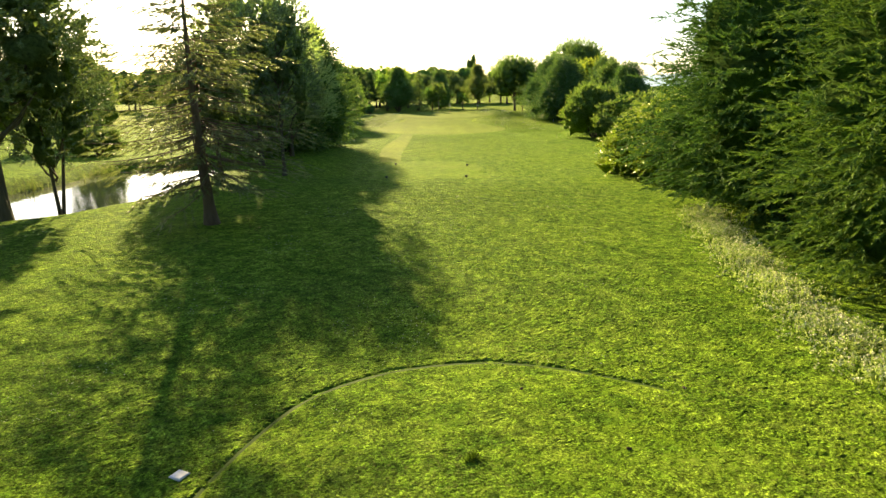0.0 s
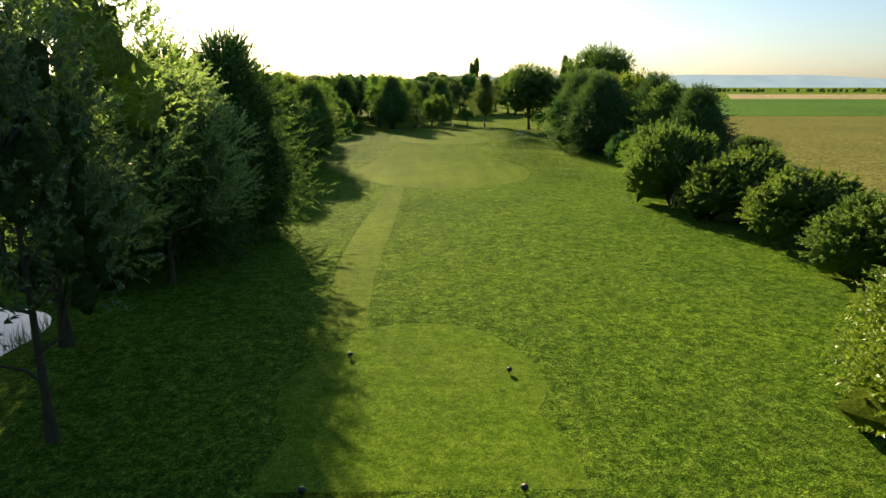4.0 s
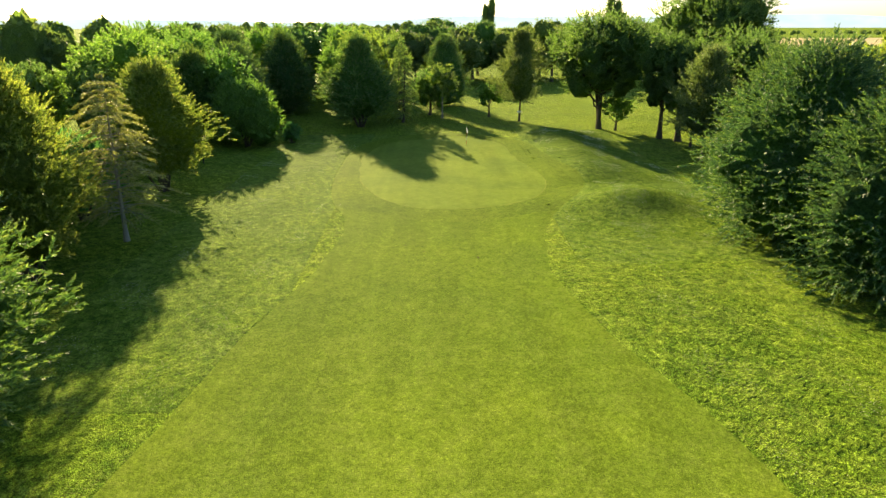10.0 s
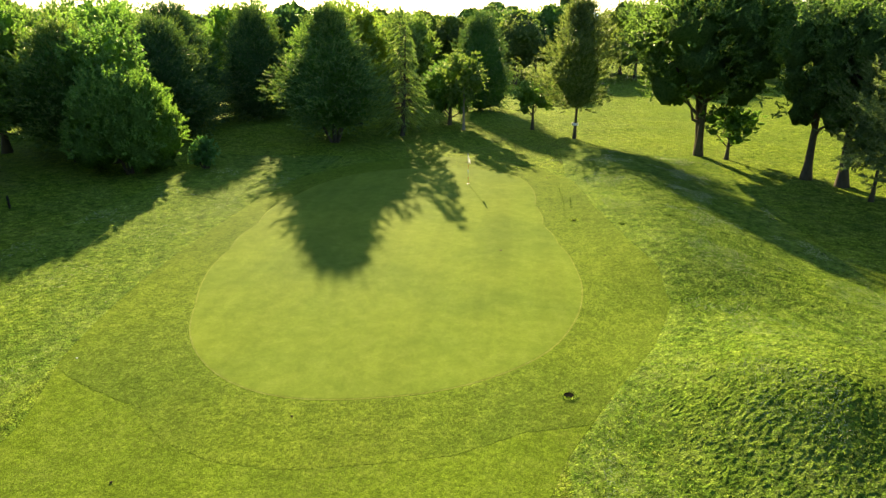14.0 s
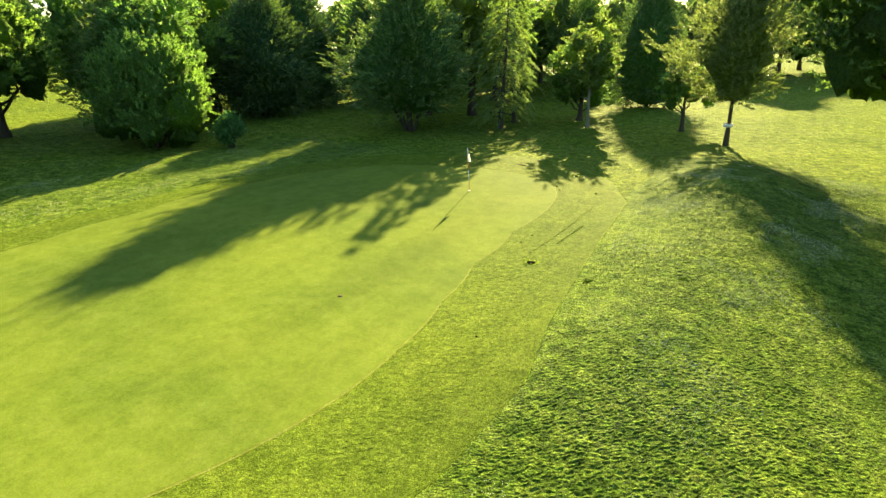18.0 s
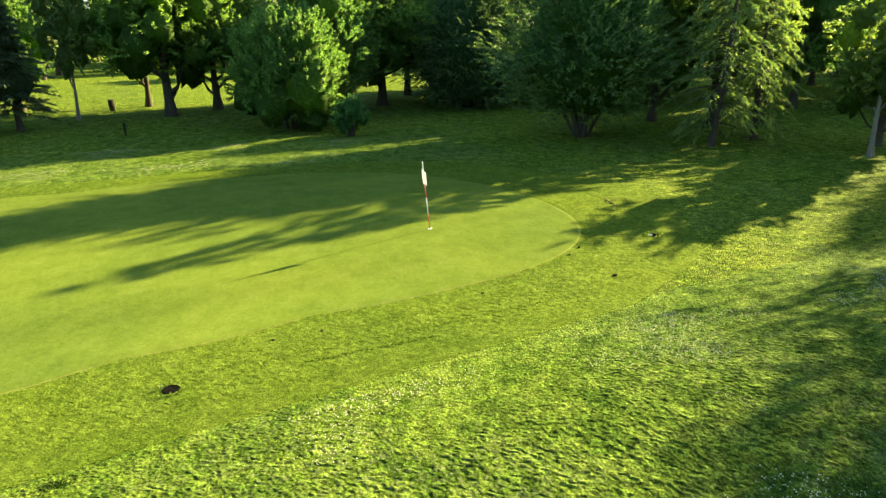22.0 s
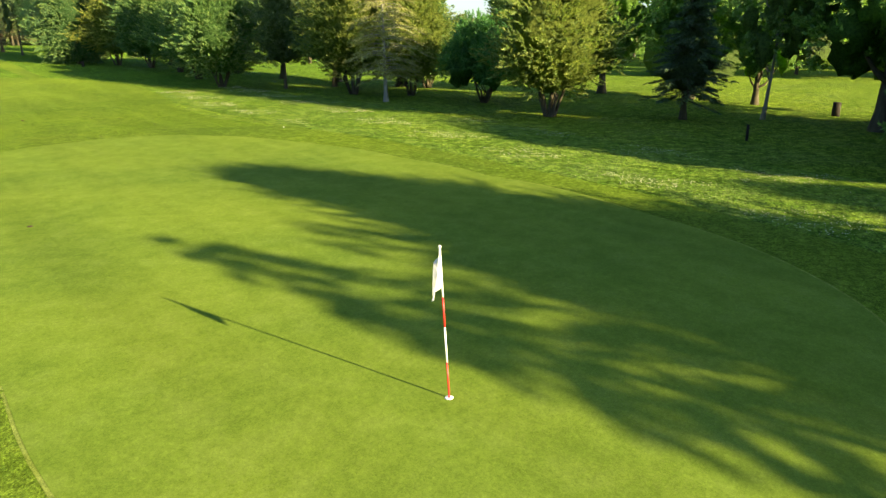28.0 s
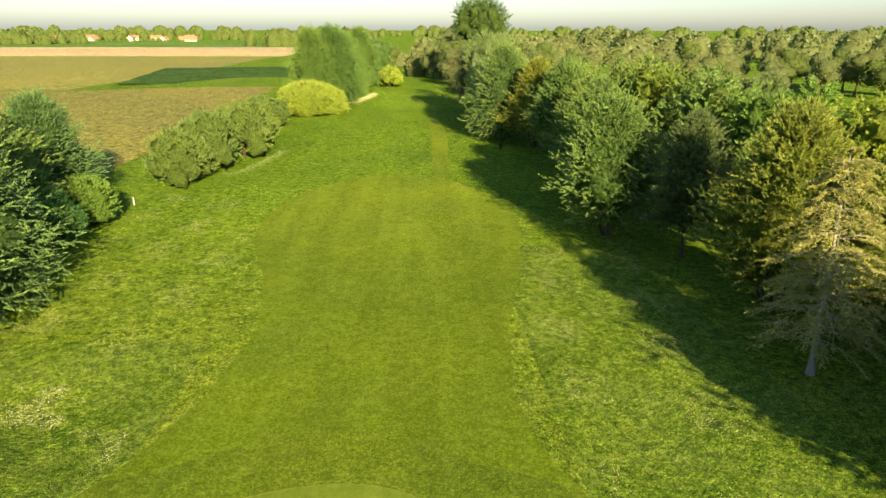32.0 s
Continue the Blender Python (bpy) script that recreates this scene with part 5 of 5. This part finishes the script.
stake(-24.4, 165.6, 0.8, "marker_post", "weathered wooden marker post", "wood", 0.07)
stake(-39.2, 164.6, 0.9, "tree_stump", "dark cut tree stump", "wood", 0.24)
stake(-13.7, 81.9, 0.7, "tree_stump", "dark cut tree stump in the shade", "wood", 0.2)
stake(23.9, 125.0, 0.7, "boundary_stake", "short white boundary stake at the hedge", "white")
stake(23.4, 107.4, 0.7, "boundary_stake", "short white boundary stake at the hedge", "white")
stake(22.2, 131.3, 0.7, "boundary_stake", "short white boundary stake at the hedge", "white")
slab = new("stone_plate", mesh_from("stone_plate", [(*lathe([(0.0, 0.0), (0.15, 0.0), (0.15, 0.02), (0.13, 0.035), (0.0, 0.035)], 4), "stone")]))
plug = new("turf_plug", mesh_from("turf_plug", [(*lathe([(0.0, 0.012), (0.06, 0.012), (0.075, 0.0)], 14), "soil")], True))
plug.matrix_basis = pose(5.9, 161.0, at(5.9, 161.0) + 0.016)
tagged(plug, "small dark worn plug in the putting green", "turf plug")
slab.matrix_basis = pose(-6.0, 11.9, at(-6.0, 11.9) + 0.03, 0, 0, 20)
tagged(slab, "flat pale stone plate set in the grass", "stone")
twig_r = np.random.default_rng(8)
stick = new("fallen_branch", mesh_from("fallen_branch", [(*limb((-0.9, 0, 0.04), (0.8, 0.15, 0.05), 0.04, 0.015, twig_r, 0.06), "rust_bark"), (*limb((0.1, 0.05, 0.05), (0.6, -0.35, 0.08), 0.02, 0.008, twig_r), "rust_bark")], True))
stick.matrix_basis = pose(2.7, 181.7, at(2.7, 181.7) - 0.01, 0, 0, 150) @ Matrix.Diagonal((0.75, 0.75, 0.6, 1))
tagged(stick, "reddish dead branch lying in the grass behind the green", "branch")
band = new("trunk_band", mesh_from("trunk_band", [(*lathe([(0.3, 0), (0.31, 0.0), (0.31, 0.22), (0.3, 0.22)], 14), "white")], True))
band.matrix_basis = pose(12.0, 195.4, at(12.0, 195.4) + 1.3)
tagged(band, "white distance band round the pine trunk", "marker")


# ---- grass blades and clover ----
def blades(name, n, area, h, w, seed, mat="grassblade", avoid=True, label="longer rough grass blades"):
    r = np.random.default_rng(seed)
    x, y = r.uniform(area[0], area[1], n), r.uniform(area[2], area[3], n)
    patchy = np.sin(x * 1.7 + 0.6 * y) * np.sin(y * 1.3 - 0.5 * x) + np.sin(x * 4.1) * np.sin(y * 3.7) * 0.6
    keep = r.random(n) < 0.6 + 0.35 * patchy
    edge = np.minimum(np.minimum(x - area[0], area[1] - x) / 3, np.minimum(y - area[2], area[3] - y) / 8)
    keep &= r.random(n) < np.clip(edge, 0, 1)
    if avoid:
        f = np.array(FAIRWAY)
        xl, xr = np.interp(y, f[:, 0], f[:, 1], -99, -99), np.interp(y, f[:, 0], f[:, 2], -99, -99)
        keep &= ~((x > xl - 0.1) & (x < xr + 0.1) & (y > 96.4) & (y < 184.2))
        keep &= ~((np.abs(x + 2.42) < 3.4) & (np.abs(y - 49.38) < 7.5))
        keep &= ~((x > -7.1) & (x < -4.6) & (y > 56) & (y < 97))
    x, y = x[keep], y[keep]
    k = 4
    x, y = np.repeat(x, k) + 0.05 * r.normal(size=len(x) * k), np.repeat(y, k) + 0.05 * r.normal(size=len(y) * k)
    base = np.stack([x, y, ground_z(x, y) - 0.01], 1)
    d = unit(np.array([0, 0, 0.7]) + 0.7 * r.normal(size=base.shape))
    d[:, 2] = np.abs(d[:, 2])
    v, f = needle_tris(base, d, h * (0.5 + r.random(len(x))), w, r)
    return tagged(new(name, mesh_from(name, [(v, f, mat)])), label, "grass", kind="stuff")


blades("mound_grass", 16000, (8.2, 19, 139, 153), 0.11, 0.03, 4, label="long uncut grass over the mound")


def lumps_at(x, y, size, r):
    """Smooth random heights between 0 and 1 with humps of one size."""
    table = r.random((64, 64))
    u, v = x / size + 900.0, y / size + 900.0
    i, j = np.floor(u).astype(int), np.floor(v).astype(int)
    a, b = u - i, v - j
    a, b = a * a * (3 - 2 * a), b * b * (3 - 2 * b)
    i, j, k, l = i % 64, j % 64, (i + 1) % 64, (j + 1) % 64
    return (table[i, j] * (1 - a) + table[k, j] * a) * (1 - b) + (table[i, l] * (1 - a) + table[k, l] * a) * b


def ring_ratio(x, y, center, outline):
    """How far a place lies from the centre of a mown area, 1 at its edge."""
    o = np.array(outline, float) - center
    ang, rad = np.arctan2(o[:, 1], o[:, 0]), np.hypot(o[:, 0], o[:, 1])
    k = np.argsort(ang)
    dx, dy = x - center[0], y - center[1]
    return np.hypot(dx, dy) / np.interp(np.arctan2(dy, dx), ang[k], rad[k], period=2 * math.pi)


def beside_fairway(x, y):
    """Metres outside the fairway and apron, negative inside."""
    f = np.array(FAIRWAY)
    xl, xr = np.interp(y, f[:, 0], f[:, 1]), np.interp(y, f[:, 0], f[:, 2])
    return np.maximum(np.maximum(xl - x, x - xr), np.maximum(96.2 - y, y - 184.2))


def turf(name, area, step, high, seed, mat, label, height=None, soft=4.0):
    """The uneven top of grass: close tufts and pits over the ground; height scales or sinks it place by place."""
    r = np.random.default_rng(seed)
    x, y = np.meshgrid(np.arange(area[0], area[1], step), np.arange(area[2], area[3], step), indexing="ij")
    edge = np.minimum(np.minimum(x - area[0], area[1] - x), np.minimum(y - area[2], area[3] - y))
    x, y = x + 0.4 * step * r.uniform(-1, 1, x.shape), y + 0.4 * step * r.uniform(-1, 1, x.shape)
    rise = 0.6 * r.random(x.shape) ** 1.3 + 0.2 * lumps_at(x, y, step * 3.5, r) + 0.35 * lumps_at(x, y, step * 13, r)
    up, drop = (np.ones(x.shape), np.zeros(x.shape)) if height is None else height(x, y)
    fade = np.clip((edge + 2.5 * lumps_at(x, y, 1.7, r) - 1.2) / soft, 0, 1)
    z = ground_z(x, y) + 0.012 + high * up * rise * fade - 0.05 * drop - 0.05 * np.clip(1 - edge / (2.5 * step), 0, 1)
    i = np.arange(x.size).reshape(x.shape)
    fc = np.stack([i[:-1, :-1], i[1:, :-1], i[1:, 1:], i[:-1, 1:]], -1).reshape(-1, 4)
    fc = fc[(drop.ravel()[fc] < 0.99).any(1)]
    used, back = np.unique(fc, return_inverse=True)
    v = np.stack([x, y, z], -1).reshape(-1, 3)[used]
    return tagged(new(name, mesh_from(name, [(v, back.reshape(-1, 4), mat)])), label, "grass", kind="stuff")


def rough_only(x, y):
    d = beside_fairway(x, y)
    path = np.minimum(x + 7.15, -4.65 - x) * ((y > 56) & (y < 98)) - 9.0 * ((y <= 56) | (y >= 98))
    tee = (ring_ratio(x, y, (-2.42, 49.38), TEE) - 1) * 4
    d = np.minimum(np.minimum(d, -path), tee)
    return np.clip(0.35 + d / 0.5, 0.0, 1), np.clip(0.5 - d / 0.08, 0, 1)


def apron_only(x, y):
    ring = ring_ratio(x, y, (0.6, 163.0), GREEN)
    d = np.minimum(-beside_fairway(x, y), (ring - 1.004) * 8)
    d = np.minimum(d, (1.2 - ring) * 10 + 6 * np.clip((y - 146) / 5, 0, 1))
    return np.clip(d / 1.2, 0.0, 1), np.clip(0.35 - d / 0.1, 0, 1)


def tee_and_rough(x, y):
    q = (ring_ratio(x, y, (-0.44, 6.91), BACK_TEE) - 1) * 8
    groove = np.exp(-((q - 0.06) / 0.055) ** 2) * smooth(3.2, 1.6, x)
    return np.where(q < 0, 0.55, 1.0) * (1 - groove), groove


turf("rough_turf", (10.0, 22.6, 152.5, 187.0), 0.056, 0.04, 51, "clover_turf", "uneven rough turf of clover tufts and pits", rough_only)
turf("rough_turf", (8.0, 24.0, 135.0, 156.2), 0.1, 0.06, 52, "clover_turf", "uneven rough turf round the mound", rough_only)
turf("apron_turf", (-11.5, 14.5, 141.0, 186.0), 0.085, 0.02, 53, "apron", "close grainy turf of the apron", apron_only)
turf("rough_turf", (-15.0, 12.0, 0.0, 46.0), 0.085, 0.042, 54, "rough", "uneven clover rich turf round the back tee", tee_and_rough, 7.0)
turf("rough_turf", (-9.5, 15.5, 56.0, 99.0), 0.13, 0.036, 55, "rough", "uneven rough turf before the fairway", rough_only, 14.0)
turf("rough_turf", (6.0, 19.0, 97.0, 136.5), 0.14, 0.06, 56, "rough", "uneven rough turf beside the fairway", rough_only)
turf("rough_turf", (-19.0, -8.0, 120.0, 184.0), 0.12, 0.04, 57, "clover_turf", "uneven rough turf west of the green", rough_only)


def along(points, n, r):
    """Random places on a line of points, with the direction across it."""
    p = np.array(points, float)
    step = np.hypot(*np.diff(p, axis=0).T)
    d = r.random(n) * step.sum()
    edge = np.concatenate([[0], np.cumsum(step)])
    k = np.clip(np.searchsorted(edge, d) - 1, 0, len(step) - 1)
    t = ((d - edge[k]) / step[k])[:, None]
    way = unit(p[k + 1] - p[k])
    return p[k] * (1 - t) + p[k + 1] * t, np.stack([-way[:, 1], way[:, 0]], 1)


def tuft_row(name, points, n, wide, h, w, seed, label, mat="grassblade", upright=0.9):
    """Longer blades standing along a line."""
    r = np.random.default_rng(seed)
    q, side = along(points, n, r)
    q = q + side * (wide * r.normal(size=(n, 1)))
    base = np.stack([q[:, 0], q[:, 1], ground_z(q[:, 0], q[:, 1])], 1)
    d = unit(np.array([0, 0, upright]) + 0.5 * r.normal(size=base.shape))
    d[:, 2] = np.abs(d[:, 2])
    v, f = needle_tris(base, d, h * (0.5 + 0.8 * r.random(n)), w, r)
    return tagged(new(name, mesh_from(name, [(v, f, mat)])), label, "grass", kind="stuff")


# rows of dark blades stand in for the shadow along mower ruts
for pts in ([(9.4, 166.7), (9.5, 170.5), (9.4, 174.4)], [(9.9, 168.7), (9.95, 171.4)]):
    tuft_row("mowing_line", pts, 1500, 0.04, 0.05, 0.012, 31, "dark blades painting the shadow in a mower rut", "mower_line")


def weeds(points, n, wide, h, seed, label, bloom=0.6, mat="weed"):
    """A strip of tall pale weeds, some with small white flower heads."""
    r = np.random.default_rng(seed)
    q, side = along(points, n, r)
    across = r.normal(size=(n, 1))
    clump = 0.6 + 0.4 * np.sin(q[:, 0] * 3.1 + q[:, 1] * 2.3) * np.sin(q[:, 1] * 4.7)
    q = q + side * (wide * 0.42 * across)
    tall = h * clump * (0.5 + 0.8 * r.random(n)) * np.exp(-0.25 * across[:, 0] ** 2)
    foot = np.stack([q[:, 0], q[:, 1], ground_z(q[:, 0], q[:, 1])], 1)
    d = unit(np.array([0, 0, 1.0]) + 0.25 * r.normal(size=foot.shape))
    stem = needle_tris(foot, d, tall, 0.02, r)
    k = 5
    t = 0.35 + 0.65 * r.random((n, k))
    b = (foot[:, None] + d[:, None] * (tall[:, None] * t)[..., None]).reshape(-1, 3)
    leaf = leaf_quads(b, unit(r.normal(size=b.shape) + (0, 0, 0.5)), 0.075, 0.036, r)
    top = (foot + d * tall[:, None])[r.random(n) < bloom]
    top = np.repeat(top, 3, 0) + 0.025 * r.normal(size=(3 * len(top), 3))
    head = leaf_quads(top, unit(r.normal(size=top.shape) + (0, 0, 1.0)), 0.045, 0.04, r)
    return tagged(new("tall_weeds", mesh_from("tall_weeds", [(*stem, mat), (*leaf, mat), (*head, "clover")])), label, "weeds", kind="stuff")


weeds([(6.9, 14.0), (7.3, 18.2), (8.2, 22.9), (9.6, 29.4), (10.6, 33.0)], 4200, 1.3, 0.5, 41, "pale tall weeds with white flowers under the conifers")
weeds([(14.4, 82.0), (14.6, 84.9), (15.7, 90), (16.6, 94.2), (18.3, 95.9)], 900, 0.9, 0.3, 42, "low leafy weeds at the foot of the hedge shrubs", 0.1, "shrub")


def reeds(n, seed):
    r = np.random.default_rng(seed)
    x, y = r.uniform(-43.5, -16.5, n), r.uniform(18, 64, n)
    z = ground_z(x, y)
    keep = (z > WATER_Z - 0.3) & (z < WATER_Z + 0.14) & (np.sin(x * 0.9 + y * 0.5) + np.sin(y * 0.8) > -0.1)
    base = np.repeat(np.stack([x, y, z], 1)[keep], 5, 0)
    base[:, :2] += 0.12 * r.normal(size=(len(base), 2))
    d = unit(np.array([0, 0, 1.0]) + 0.2 * r.normal(size=base.shape))
    v, f = needle_tris(base, d, 0.7 + 0.6 * r.random(len(base)), 0.035, r)
    return tagged(new("reeds", mesh_from("reeds", [(v, f, "reed")])), "tall green reeds along the pond edge", "reeds", kind="stuff")


reeds(14000, 21)


def clover(name, n, area, seed):
    r = np.random.default_rng(seed)
    x, y = r.uniform(area[0], area[1], n), r.uniform(area[2], area[3], n)
    dens = np.sin(x * 0.8 + 0.4 * y) * np.sin(y * 0.55 - 0.3 * x) + 0.5 * np.sin(2.3 * x + y) * np.sin(1.9 * y - x)
    keep = r.random(n) < np.clip(dens * 1.5 - 0.35, 0, 1)
    f = np.array(FAIRWAY)
    xl, xr = np.interp(y, f[:, 0], f[:, 1], -99, -99), np.interp(y, f[:, 0], f[:, 2], -99, -99)
    keep &= ~((x > xl - 0.1) & (x < xr + 0.6) & (y > 96.4) & (y < 184.2))
    x, y = x[keep], y[keep]
    m = len(x)
    z = ground_z(x, y) + 0.055 + 0.025 * r.random(m)
    o = np.array([(1, 0, 0), (0, 1, 0), (-1, 0, 0), (0, -1, 0), (0, 0, 1), (0, 0, -1)]) * 0.012
    v = (np.stack([x, y, z], 1)[:, None] + o * (0.6 + 0.5 * r.random((m, 1, 1)))).reshape(-1, 3)
    t = np.array([[0, 1, 4], [1, 2, 4], [2, 3, 4], [3, 0, 4]])
    fc = (t[None] + 6 * np.arange(m)[:, None, None]).reshape(-1, 3)
    return tagged(new(name, mesh_from(name, [(v, fc, "clover")])), "scattered white clover flowers in the rough", "clover", kind="stuff")


clover("clover_flowers", 110000, (9, 22, 138, 186), 11)
clover("clover_flowers", 34000, (-19, -9, 118, 178), 12)
clover("clover_flowers", 30000, (8, 22, 104, 140), 14)
clover("clover_flowers", 7000, (-11, 9, 13, 38), 13)
